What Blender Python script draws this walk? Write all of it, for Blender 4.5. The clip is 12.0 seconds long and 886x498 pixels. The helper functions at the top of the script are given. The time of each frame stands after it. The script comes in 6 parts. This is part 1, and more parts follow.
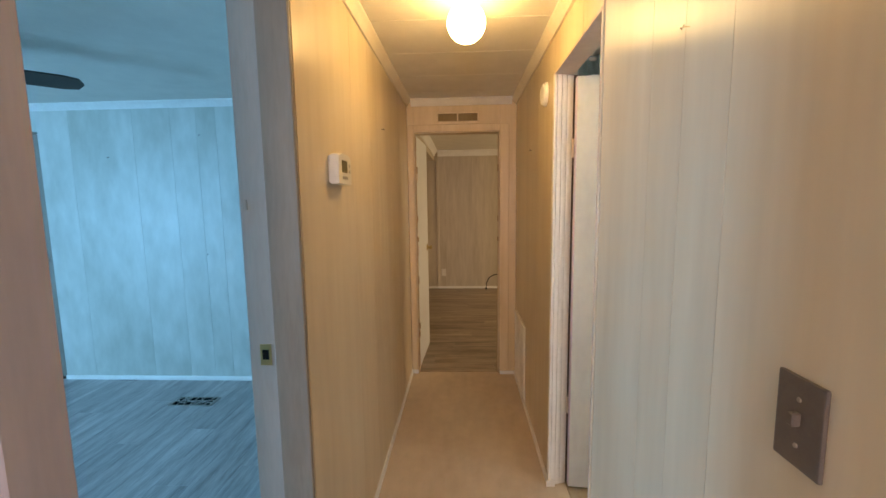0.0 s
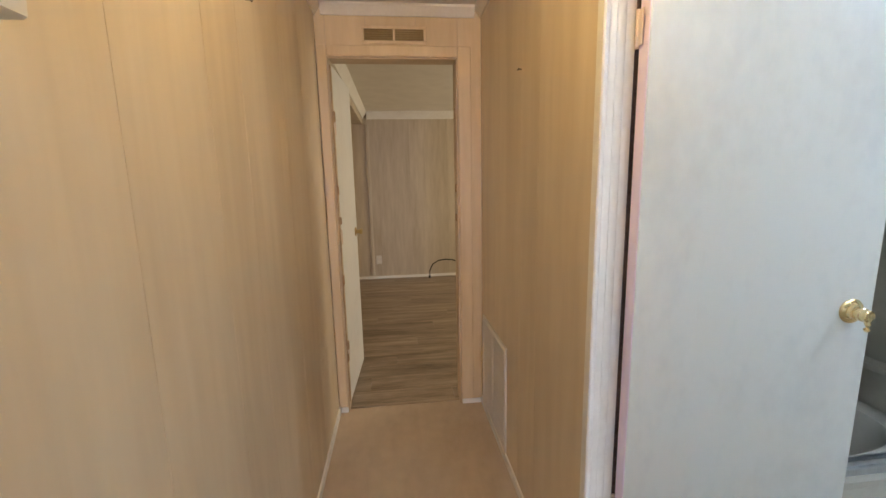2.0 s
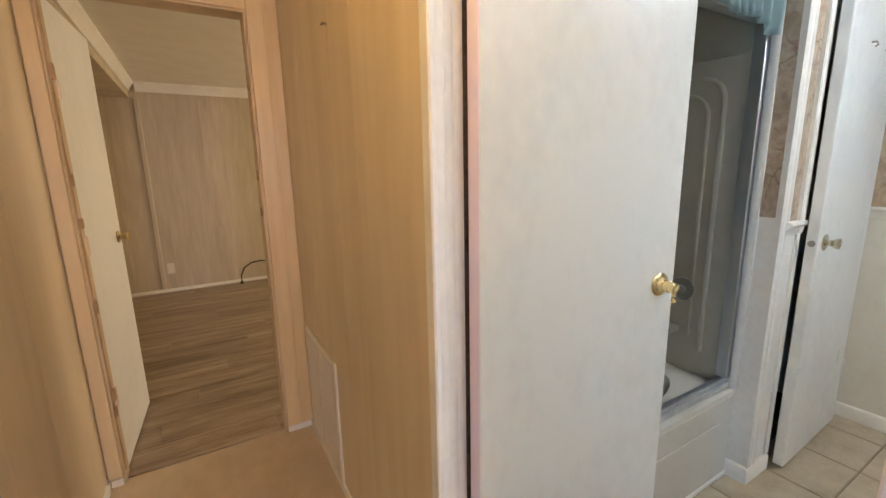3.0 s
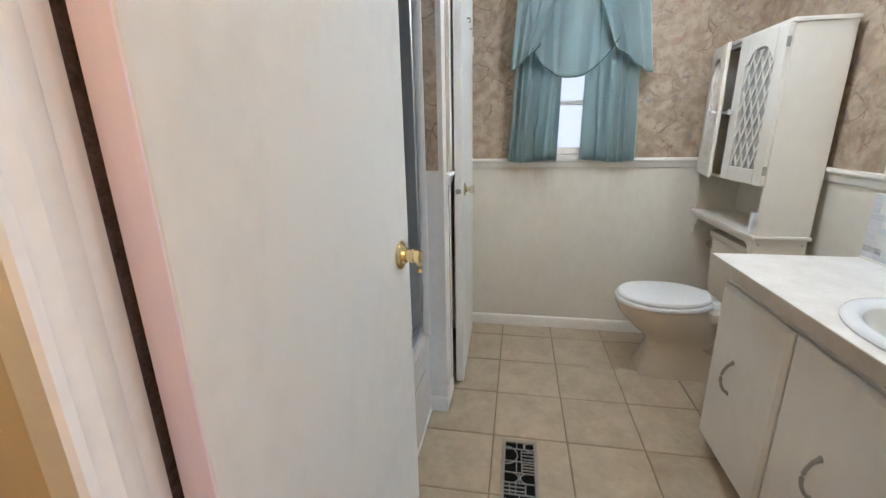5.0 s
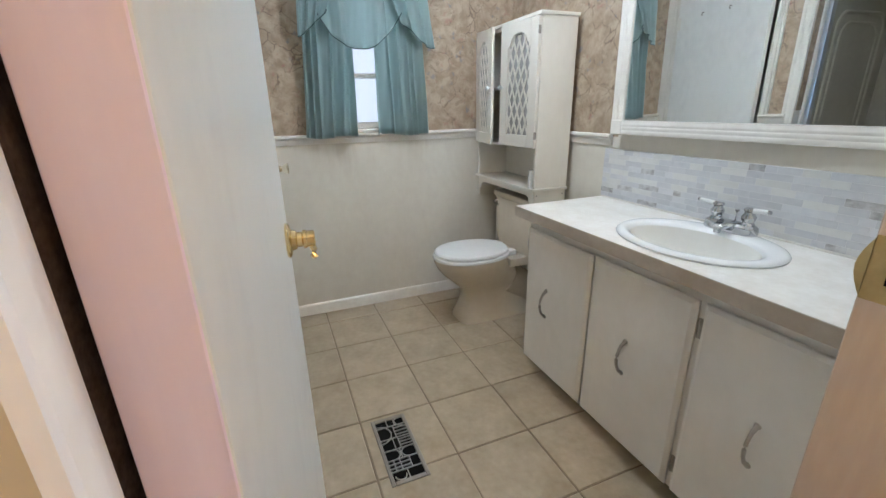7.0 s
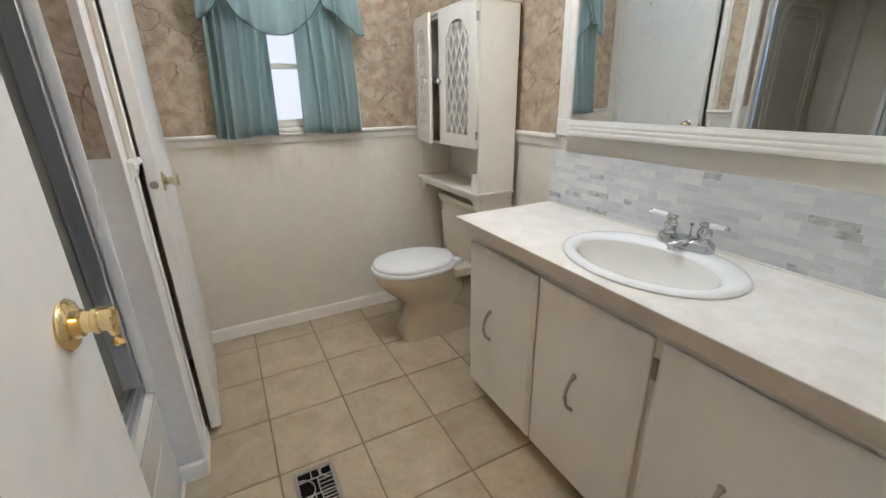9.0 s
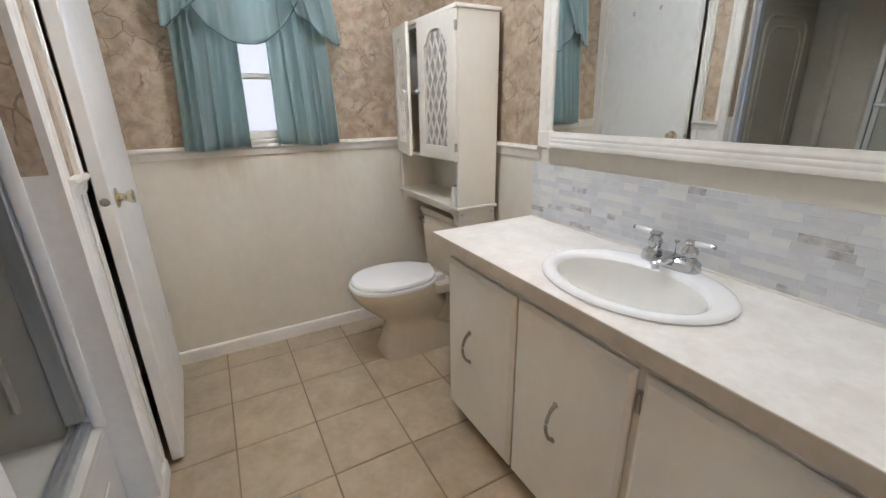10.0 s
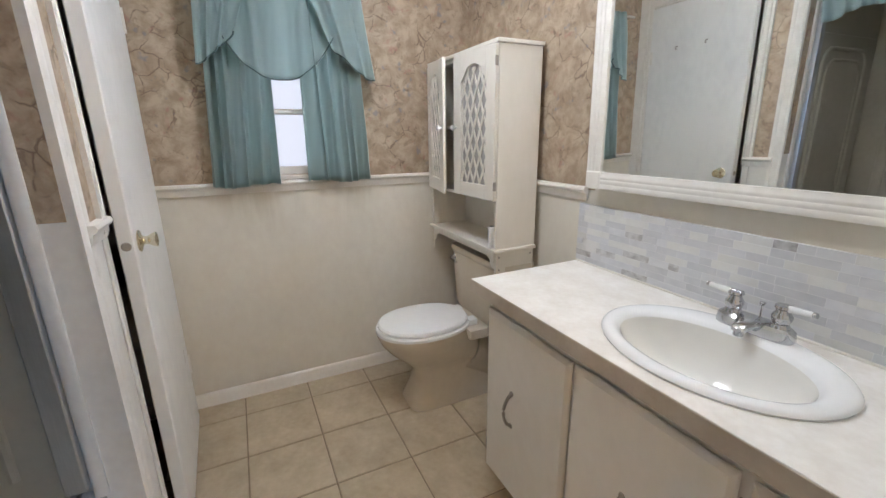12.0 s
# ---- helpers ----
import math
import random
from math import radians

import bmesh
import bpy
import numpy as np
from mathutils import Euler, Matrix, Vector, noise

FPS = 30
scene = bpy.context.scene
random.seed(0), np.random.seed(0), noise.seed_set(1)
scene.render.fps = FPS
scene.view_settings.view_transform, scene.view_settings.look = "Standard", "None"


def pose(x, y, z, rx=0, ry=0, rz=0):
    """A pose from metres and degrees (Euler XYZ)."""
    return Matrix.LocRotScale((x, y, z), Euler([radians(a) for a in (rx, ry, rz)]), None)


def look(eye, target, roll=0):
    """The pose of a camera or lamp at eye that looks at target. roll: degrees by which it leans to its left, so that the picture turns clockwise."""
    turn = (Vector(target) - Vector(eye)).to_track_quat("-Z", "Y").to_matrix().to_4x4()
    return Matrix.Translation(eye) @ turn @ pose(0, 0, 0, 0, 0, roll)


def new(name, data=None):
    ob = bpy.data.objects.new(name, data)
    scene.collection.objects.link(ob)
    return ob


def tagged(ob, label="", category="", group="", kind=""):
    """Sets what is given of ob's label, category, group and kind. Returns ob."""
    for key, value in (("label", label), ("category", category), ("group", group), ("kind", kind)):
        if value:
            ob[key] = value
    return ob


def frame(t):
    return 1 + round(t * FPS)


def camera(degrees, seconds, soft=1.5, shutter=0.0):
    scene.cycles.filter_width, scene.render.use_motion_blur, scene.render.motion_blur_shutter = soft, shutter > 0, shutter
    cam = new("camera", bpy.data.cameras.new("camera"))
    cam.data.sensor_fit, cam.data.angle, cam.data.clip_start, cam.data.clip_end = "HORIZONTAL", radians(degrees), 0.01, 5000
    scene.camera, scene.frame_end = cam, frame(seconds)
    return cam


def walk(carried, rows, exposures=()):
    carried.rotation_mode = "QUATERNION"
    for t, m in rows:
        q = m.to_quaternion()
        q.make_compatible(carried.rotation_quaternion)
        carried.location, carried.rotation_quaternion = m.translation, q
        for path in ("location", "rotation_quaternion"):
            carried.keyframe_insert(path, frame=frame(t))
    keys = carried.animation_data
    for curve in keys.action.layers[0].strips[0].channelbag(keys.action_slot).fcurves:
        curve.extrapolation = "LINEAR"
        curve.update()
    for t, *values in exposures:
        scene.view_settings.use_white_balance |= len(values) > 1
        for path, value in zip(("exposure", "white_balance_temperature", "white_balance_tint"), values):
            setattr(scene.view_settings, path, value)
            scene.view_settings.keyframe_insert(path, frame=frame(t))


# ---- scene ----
cam = camera(93.8, 12.0)
PATH = [
    (0, (0.011, 0.057, 1.432), (-0.086, 2.041, 1.197), -0.8),
    (0.5, (-0.063, 0.323, 1.406), (-0.168, 2.305, 1.159), -0.9),
    (1, (-0.078, 0.6, 1.364), (-0.178, 2.58, 1.1), -1.0),
    (1.5, (-0.052, 0.858, 1.35), (-0.06, 2.835, 1.048), -1.1),
    (2, (-0.046, 1.07, 1.332), (0.171, 3.031, 0.999), -1.2),
    (2.5, (0.004, 1.231, 1.323), (0.555, 3.119, 0.96), -1.2),
    (3, (0.046, 1.318, 1.303), (1.035, 3.013, 0.914), -1.2),
    (3.5, (0.072, 1.469, 1.277), (1.484, 2.817, 0.843), -1.4),
    (5.3, (0.268, 1.712, 1.238), (2.178, 1.891, 0.673), -1.1),
    (5.5, (0.289, 1.729, 1.228), (2.205, 1.797, 0.657), -1.1),
    (6, (0.299, 1.813, 1.21), (2.199, 1.579, 0.63), -0.9),
    (6.5, (0.308, 1.892, 1.201), (2.145, 1.387, 0.591), -1.1),
    (7, (0.313, 1.945, 1.205), (2.071, 1.24, 0.561), -1.1),
    (7.5, (0.356, 1.922, 1.218), (2.056, 1.114, 0.541), -1.1),
    (9.5, (0.506, 1.688, 1.234), (2.171, 0.814, 0.554), -0.9),
    (10, (0.527, 1.653, 1.238), (2.189, 0.752, 0.585), -0.9),
    (10.5, (0.556, 1.619, 1.26), (2.207, 0.674, 0.641), -0.8),
    (11, (0.574, 1.56, 1.252), (2.223, 0.585, 0.676), -0.9),
    (11.5, (0.63, 1.575, 1.27), (2.29, 0.605, 0.72), -0.7),
    (12, (0.682, 1.647, 1.269), (2.42, 0.809, 0.741), -0.7),
]
walk(cam, [(t, look(eye, target, roll)) for t, eye, target, roll in PATH],
     exposures=[(0, -0.40, 6800, 12), (0.5, -0.38, 6950, 13), (1.0, -0.30, 6950, 14), (1.5, -0.18, 6200, 10), (2.0, -0.12, 5450, 8), (2.5, 0.0, 5150, 6), (3.0, -0.02, 6150, 12), (3.5, 0.0, 6400, 14), (5.5, -0.10, 5950, 14), (6.5, -0.10, 5950, 14), (7.0, -0.10, 5850, 12), (7.5, -0.20, 6000, 0), (9.5, -0.09, 6350, 18), (12.0, -0.17, 6350, 18)])

# ---- world, sun and lamps ----
world = bpy.data.worlds.new("world")
scene.world = world
world.use_nodes = True
wn = world.node_tree.nodes
sky = wn.new("ShaderNodeTexSky")
sky.sky_type, sky.sun_disc = "NISHITA", False
sky.sun_elevation, sky.sun_rotation = radians(50), radians(70)
wn["Background"].inputs[1].default_value = 0.08
world.node_tree.links.new(sky.outputs[0], wn["Background"].inputs[0])
sun = new("sun", bpy.data.lights.new("sun", "SUN"))
sun.data.energy, sun.data.angle, sun.data.color = 0.8, radians(12), (1.0, 0.96, 0.9)
sun.matrix_world = look((6, 4, 8), (0, 1, 0))


def window_light(name, at, target, size_x, size_y, watts, colour):
    lamp = new(name, bpy.data.lights.new(name, "AREA"))
    lamp.data.shape, lamp.data.size, lamp.data.size_y = "RECTANGLE", size_x, size_y
    lamp.data.energy, lamp.data.color = watts, colour
    lamp.matrix_world = look(at, target)
    return lamp


window_light("window_light_bedroom", (-4.94, -0.5, 1.2), (-2.2, 3.0, 0.1), 1.3, 1.0, 240, (0.21, 0.56, 1.0))
window_light("window_light_end_room", (3.36, 5.2, 1.4), (0.0, 5.4, 1.0), 1.3, 1.1, 62, (1.0, 0.76, 0.45))
window_light("window_light_entry", (0.3, -2.46, 1.45), (0.3, 0.5, 1.0), 1.2, 1.1, 92, (0.95, 0.87, 0.94))
HALL_LAMP, DOME_LAMP, BAR_LAMP = 70.0, 86.0, 34.0


# ---- materials ----
def node_material(name):
    m = bpy.data.materials.new(name)
    m.use_nodes = True
    return m, m.node_tree.nodes, m.node_tree.links, m.node_tree.nodes["Principled BSDF"]


def surface(name, c1, c2, scale=4.0, stretch=(1, 1, 1), rough=0.5, metal=0.0, bump=0.1, fine=60.0, spread=0.0, contrast=(0.35, 0.65), bump_dist=0.002):
    """Two colours mixed by coarse and fine noise at real size, with fine relief; spread varies the tone piece by piece."""
    m, n, l, p = node_material(name)
    co = n.new("ShaderNodeTexCoord")
    info = n.new("ShaderNodeObjectInfo")
    shift = n.new("ShaderNodeVectorMath")
    shift.operation = "MULTIPLY_ADD"
    shift.inputs[1].default_value = (37.0, 23.0, 11.0) if spread else (0, 0, 0)
    l.new(info.outputs["Random"], shift.inputs[0])
    l.new(co.outputs["Object"], shift.inputs[2])
    mp = n.new("ShaderNodeMapping")
    mp.inputs["Scale"].default_value = stretch
    l.new(shift.outputs[0], mp.inputs[0])
    n1, n2 = n.new("ShaderNodeTexNoise"), n.new("ShaderNodeTexNoise")
    n1.inputs["Scale"].default_value, n1.inputs["Detail"].default_value, n1.inputs["Roughness"].default_value = scale, 5, 0.6
    n2.inputs["Scale"].default_value, n2.inputs["Detail"].default_value = fine, 3
    l.new(mp.outputs[0], n1.inputs["Vector"])
    l.new(mp.outputs[0], n2.inputs["Vector"])
    mix = n.new("ShaderNodeMath")
    mix.operation = "MULTIPLY_ADD"
    mix.inputs[1].default_value = 0.3
    l.new(n2.outputs[0], mix.inputs[0])
    sc = n.new("ShaderNodeMath")
    sc.operation = "MULTIPLY"
    sc.inputs[1].default_value = 0.7
    l.new(n1.outputs[0], sc.inputs[0])
    l.new(sc.outputs[0], mix.inputs[2])
    ramp = n.new("ShaderNodeMapRange")
    ramp.inputs[1].default_value, ramp.inputs[2].default_value = contrast
    l.new(mix.outputs[0], ramp.inputs[0])
    col = n.new("ShaderNodeMix")
    col.data_type = "RGBA"
    col.inputs[6].default_value, col.inputs[7].default_value = (*c1, 1), (*c2, 1)
    l.new(ramp.outputs[0], col.inputs[0])
    out = col.outputs[2]
    if spread:
        hsv = n.new("ShaderNodeHueSaturation")
        vr = n.new("ShaderNodeMapRange")
        vr.inputs[3].default_value, vr.inputs[4].default_value = 1 - spread, 1 + spread
        l.new(info.outputs["Random"], vr.inputs[0])
        l.new(vr.outputs[0], hsv.inputs["Value"])
        l.new(out, hsv.inputs["Color"])
        out = hsv.outputs[0]
    l.new(out, p.inputs["Base Color"])
    rr = n.new("ShaderNodeMapRange")
    rr.inputs[3].default_value, rr.inputs[4].default_value = rough * 0.85, min(1, rough * 1.15)
    l.new(n1.outputs[0], rr.inputs[0])
    l.new(rr.outputs[0], p.inputs["Roughness"])
    p.inputs["Metallic"].default_value = metal
    if bump:
        b = n.new("ShaderNodeBump")
        b.inputs["Strength"].default_value, b.inputs["Distance"].default_value = bump, bump_dist
        l.new(mix.outputs[0], b.inputs["Height"])
        l.new(b.outputs[0], p.inputs["Normal"])
    return m


def wallpaper_material():
    """Beige marbled wallpaper with brown cracks and faint pink and slate blossoms."""
    m, n, l, p = node_material("wallpaper")
    co = n.new("ShaderNodeTexCoord")
    warp = n.new("ShaderNodeTexNoise")
    warp.inputs["Scale"].default_value, warp.inputs["Detail"].default_value = 7, 4
    l.new(co.outputs["Object"], warp.inputs["Vector"])
    add = n.new("ShaderNodeVectorMath")
    add.operation = "MULTIPLY_ADD"
    add.inputs[1].default_value = (0.11, 0.11, 0.11)
    l.new(warp.outputs["Color"], add.inputs[0])
    l.new(co.outputs["Object"], add.inputs[2])

    def noise_mask(scale, lo, hi, detail=5.0, vec=add):
        t, r = n.new("ShaderNodeTexNoise"), n.new("ShaderNodeMapRange")
        t.inputs["Scale"].default_value, t.inputs["Detail"].default_value, t.inputs["Roughness"].default_value = scale, detail, 0.62
        l.new(vec.outputs[0], t.inputs["Vector"])
        r.inputs[1].default_value, r.inputs[2].default_value = lo, hi
        l.new(t.outputs[0], r.inputs[0])
        return r.outputs[0]

    def blend(fac, a, b):
        x = n.new("ShaderNodeMix")
        x.data_type = "RGBA"
        l.new(fac, x.inputs[0])
        for i, c in ((6, a), (7, b)):
            if isinstance(c, tuple):
                x.inputs[i].default_value = (*c, 1)
            else:
                l.new(c, x.inputs[i])
        return x.outputs[2]

    def scaled(fac, k):
        x = n.new("ShaderNodeMath")
        x.operation = "MULTIPLY"
        x.inputs[1].default_value = k
        l.new(fac, x.inputs[0])
        return x.outputs[0]

    c = blend(noise_mask(17, 0.38, 0.62), (0.32, 0.24, 0.165), (0.47, 0.375, 0.275))
    c = blend(scaled(noise_mask(16, 0.55, 0.7), 0.55), c, (0.50, 0.405, 0.30))
    vor = n.new("ShaderNodeTexVoronoi")
    vor.feature = "DISTANCE_TO_EDGE"
    vor.inputs["Scale"].default_value = 12
    l.new(add.outputs[0], vor.inputs["Vector"])
    edge = n.new("ShaderNodeMapRange")
    edge.inputs[1].default_value, edge.inputs[2].default_value, edge.inputs[3].default_value, edge.inputs[4].default_value = 0.0, 0.04, 1, 0
    l.new(vor.outputs[0], edge.inputs[0])
    cut = n.new("ShaderNodeMath")
    cut.operation = "MULTIPLY"
    l.new(edge.outputs[0], cut.inputs[0])
    l.new(noise_mask(8, 0.49, 0.57), cut.inputs[1])
    c = blend(scaled(cut.outputs[0], 0.85), c, (0.15, 0.10, 0.07))
    c = blend(scaled(noise_mask(24, 0.57, 0.66, 6), 0.55), c, (0.20, 0.145, 0.10))
    c = blend(scaled(noise_mask(21, 0.63, 0.72, 2), 0.55), c, (0.36, 0.17, 0.14))
    off = n.new("ShaderNodeMapping")
    off.inputs["Location"].default_value = (3.1, 7.7, 2.3)
    l.new(co.outputs["Object"], off.inputs[0])
    c = blend(scaled(noise_mask(19, 0.64, 0.72, 2, off), 0.6), c, (0.20, 0.21, 0.24))
    l.new(c, p.inputs["Base Color"])
    p.inputs["Roughness"].default_value = 0.62
    return m


def plain(name, colour, rough=0.4, metal=0.0, glow=0.0, transmit=0.0):
    m, n, l, p = node_material(name)
    p.inputs["Base Color"].default_value = (*colour, 1)
    p.inputs["Roughness"].default_value, p.inputs["Metallic"].default_value = rough, metal
    p.inputs["Transmission Weight"].default_value = transmit
    if glow:
        p.inputs["Emission Color"].default_value, p.inputs["Emission Strength"].default_value = (*colour, 1), glow
    return m


def cloth_material(name, c1, c2):
    m = surface(name, c1, c2, 9, (1, 1, 0.4), 0.85, 0, 0.25, 420, 0, (0.3, 0.7), 0.0006)
    n, l = m.node_tree.nodes, m.node_tree.links
    tr, mx = n.new("ShaderNodeBsdfTranslucent"), n.new("ShaderNodeMixShader")
    tr.inputs[0].default_value = (0.62, 0.76, 0.76, 1)
    mx.inputs[0].default_value = 0.6
    l.new(n["Principled BSDF"].outputs[0], mx.inputs[1])
    l.new(tr.outputs[0], mx.inputs[2])
    l.new(mx.outputs[0], n["Material Output"].inputs[0])
    return m


M_PANEL = surface("pale_wood_panelling", (0.55, 0.44, 0.295), (0.76, 0.655, 0.49), 1.7, (2.6, 2.6, 0.28), 0.31, 0, 0.05, 7, 0.025, (0.27, 0.73), 0.008)
# the printed grain runs upright, so gloss smears sideways
grain = M_PANEL.node_tree.nodes.new("ShaderNodeCombineXYZ")
grain.inputs[2].default_value = 1.0
panel_bsdf = M_PANEL.node_tree.nodes["Principled BSDF"]
panel_bsdf.inputs["Anisotropic"].default_value, panel_bsdf.inputs["Anisotropic Rotation"].default_value = 0.75, 0.25
M_PANEL.node_tree.links.new(grain.outputs[0], panel_bsdf.inputs["Tangent"])
M_BLUE_PANEL = surface("pale_grey_panelling", (0.42, 0.43, 0.36), (0.66, 0.66, 0.60), 1.5, (1.3, 1.3, 0.6), 0.42, 0, 0.03, 9, 0.015, (0.32, 0.64))
M_END_PANEL = surface("aged_wood_panelling", (0.44, 0.37, 0.27), (0.60, 0.525, 0.41), 2.2, (2.6, 2.6, 0.35), 0.5, 0, 0.04, 12, 0.03)
M_CEIL = surface("ceiling_board", (0.72, 0.69, 0.62), (0.80, 0.77, 0.70), 6, (1, 1, 1), 0.8, 0, 0.25, 160)
M_TRIM = surface("white_painted_trim", (0.74, 0.71, 0.66), (0.82, 0.80, 0.75), 5, (1, 1, 1), 0.38, 0, 0.03, 40)
M_CROWN = surface("cream_crown_paint", (0.70, 0.64, 0.54), (0.78, 0.73, 0.63), 7, (1, 1, 1), 0.45, 0, 0.1, 70)
M_JAMB = surface("pinkish_wood_jamb", (0.64, 0.52, 0.44), (0.74, 0.63, 0.55), 6, (2, 2, 0.3), 0.45, 0, 0.15, 60)
M_CASE = surface("honey_wood_casing", (0.60, 0.44, 0.245), (0.73, 0.575, 0.355), 2.2, (2.6, 2.6, 0.3), 0.36, 0, 0.05, 12, 0.02)
M_TANJAMB = surface("tan_wood_jamb", (0.46, 0.34, 0.20), (0.60, 0.47, 0.31), 6, (2, 2, 0.3), 0.45, 0, 0.15, 60)
# pinkish paint, brightened and tinted for the mauve light falling on the edge
M_PINKLIT = surface("pink_lit_white_paint", (0.86, 0.74, 0.90), (0.91, 0.80, 0.95), 5, (2, 2, 0.3), 0.4, 0, 0.12, 60)
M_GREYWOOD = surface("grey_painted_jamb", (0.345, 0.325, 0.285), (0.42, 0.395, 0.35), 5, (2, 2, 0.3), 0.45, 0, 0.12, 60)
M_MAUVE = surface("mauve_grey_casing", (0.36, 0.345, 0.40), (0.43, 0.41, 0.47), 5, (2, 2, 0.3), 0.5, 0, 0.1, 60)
M_STOP_AND_SHADE = surface("brown_grey_stop_and_shade", (0.215, 0.18, 0.14), (0.285, 0.245, 0.195), 5, (2, 2, 0.3), 0.45, 0, 0.12, 60)
M_DOOR = surface("white_painted_door", (0.72, 0.73, 0.73), (0.83, 0.84, 0.83), 1.7, (1, 1, 0.6), 0.33, 0, 0.012, 26, 0, (0.30, 0.52))
M_BATH = surface("cream_painted_wall", (0.66, 0.62, 0.54), (0.74, 0.71, 0.63), 2.0, (1, 1, 0.7), 0.42, 0, 0.02, 30)
M_PAPER = wallpaper_material()


def shadow_streaked_wall_material():
    """Cream paint; curtain shadow below the window rail is painted as faint brown streaks."""
    m = surface("shadow_streaked_cream_wall", (0.66, 0.62, 0.54), (0.74, 0.71, 0.63), 2.0, (1, 1, 0.7), 0.42, 0, 0.02, 30)
    n, l = m.node_tree.nodes, m.node_tree.links
    p = n["Principled BSDF"]
    co, mp, tx = n.new("ShaderNodeTexCoord"), n.new("ShaderNodeMapping"), n.new("ShaderNodeTexNoise")
    mp.inputs["Scale"].default_value = (1, 11, 1.6)
    tx.inputs["Scale"].default_value, tx.inputs["Detail"].default_value = 1.0, 3
    l.new(co.outputs["Object"], mp.inputs[0])
    l.new(mp.outputs[0], tx.inputs["Vector"])
    xyz = n.new("ShaderNodeSeparateXYZ")
    l.new(co.outputs["Object"], xyz.inputs[0])

    def ranged(socket, a, b, c, d):
        r = n.new("ShaderNodeMapRange")
        for i, v in enumerate((a, b, c, d)):
            r.inputs[i + 1].default_value = v
        l.new(socket, r.inputs[0])
        return r.outputs[0]
    fac = ranged(tx.outputs[0], 0.50, 0.66, 0, 0.5)
    for other in (ranged(xyz.outputs[2], 0.80, 1.04, 0, 1), ranged(xyz.outputs[1], 0.95, 1.10, 0, 1), ranged(xyz.outputs[1], 1.65, 1.80, 1, 0)):
        k = n.new("ShaderNodeMath")
        k.operation = "MULTIPLY"
        l.new(fac, k.inputs[0])
        l.new(other, k.inputs[1])
        fac = k.outputs[0]
    mx = n.new("ShaderNodeMix")
    mx.data_type = "RGBA"
    old = p.inputs["Base Color"].links[0].from_socket
    l.new(fac, mx.inputs[0])
    l.new(old, mx.inputs[6])
    mx.inputs[7].default_value = (0.42, 0.36, 0.27, 1)
    l.new(mx.outputs[2], p.inputs["Base Color"])
    return m


M_SHADOWSTREAKS = shadow_streaked_wall_material()
M_TILE = surface("beige_ceramic_tile", (0.35, 0.28, 0.185), (0.50, 0.42, 0.305), 8, (1, 1, 1), 0.33, 0, 0.12, 40, 0.07, (0.3, 0.68))
M_GROUT = surface("brown_grout", (0.20, 0.15, 0.10), (0.28, 0.22, 0.155), 20, (1, 1, 1), 0.85, 0, 0.2, 200)
M_TAN = surface("tan_vent_shadow", (0.26, 0.18, 0.075), (0.34, 0.24, 0.11), 9, (1, 1, 1), 0.6, 0, 0.05, 60)
M_HALLFLOOR = surface("beige_vinyl_floor", (0.46, 0.36, 0.255), (0.60, 0.49, 0.365), 1.8, (1.2, 0.7, 1), 0.45, 0, 0.06, 14, 0, (0.34, 0.62))
M_PLANK = surface("grey_oak_laminate", (0.12, 0.085, 0.055), (0.40, 0.315, 0.225), 5.5, (0.30, 3.4, 1), 0.34, 0, 0.10, 40, 0.14, (0.34, 0.64))
M_PLANK_B = surface("grey_oak_laminate_lengthwise", (0.25, 0.225, 0.22), (0.54, 0.50, 0.49), 5.5, (3.2, 0.35, 1), 0.30, 0, 0.10, 40, 0.14, (0.34, 0.64))
M_SUB = plain("dark_underlay", (0.06, 0.05, 0.04), 0.9)
M_VANITY = surface("cream_cabinet_paint", (0.72, 0.685, 0.61), (0.785, 0.75, 0.68), 3, (1, 1, 0.6), 0.36, 0, 0.015, 30)
M_VANITYPAINT = surface("white_cabinet_paint", (0.76, 0.725, 0.67), (0.83, 0.80, 0.75), 3, (1, 1, 0.6), 0.36, 0, 0.015, 30)
M_COUNTER = surface("cream_marbled_laminate", (0.70, 0.66, 0.60), (0.88, 0.865, 0.83), 13, (1, 1, 1), 0.30, 0, 0.0, 60, 0, (0.27, 0.72))
M_EDGE = surface("taupe_counter_edge", (0.44, 0.375, 0.30), (0.53, 0.46, 0.38), 13, (1, 1, 1), 0.35, 0, 0.0, 50)
M_MARBLE = surface("pale_marble_mosaic", (0.58, 0.595, 0.625), (0.68, 0.69, 0.715), 9, (1, 1, 1.4), 0.33, 0, 0.01, 40, 0.085, (0.32, 0.6))
M_MARBLE_PALE = surface("creamy_marble_mosaic", (0.66, 0.665, 0.655), (0.74, 0.745, 0.735), 9, (1, 1, 1.4), 0.33, 0, 0.01, 40, 0.05, (0.32, 0.6))
M_MARBLE_DARK = surface("veined_grey_marble", (0.40, 0.39, 0.395), (0.62, 0.625, 0.635), 22, (1, 1, 1.4), 0.28, 0, 0.05, 60, 0.1, (0.4, 0.6))
M_MORTAR = surface("pale_mortar", (0.74, 0.75, 0.76), (0.80, 0.81, 0.815), 30, (1, 1, 1), 0.8, 0, 0.1, 200)
M_WHITE = surface("white_vitreous_china", (0.80, 0.81, 0.81), (0.84, 0.85, 0.85), 3, (1, 1, 1), 0.12, 0, 0.0, 30)
M_BASIN = surface("ivory_basin_glaze", (0.76, 0.75, 0.71), (0.80, 0.79, 0.75), 3, (1, 1, 1), 0.14, 0, 0.0, 30)
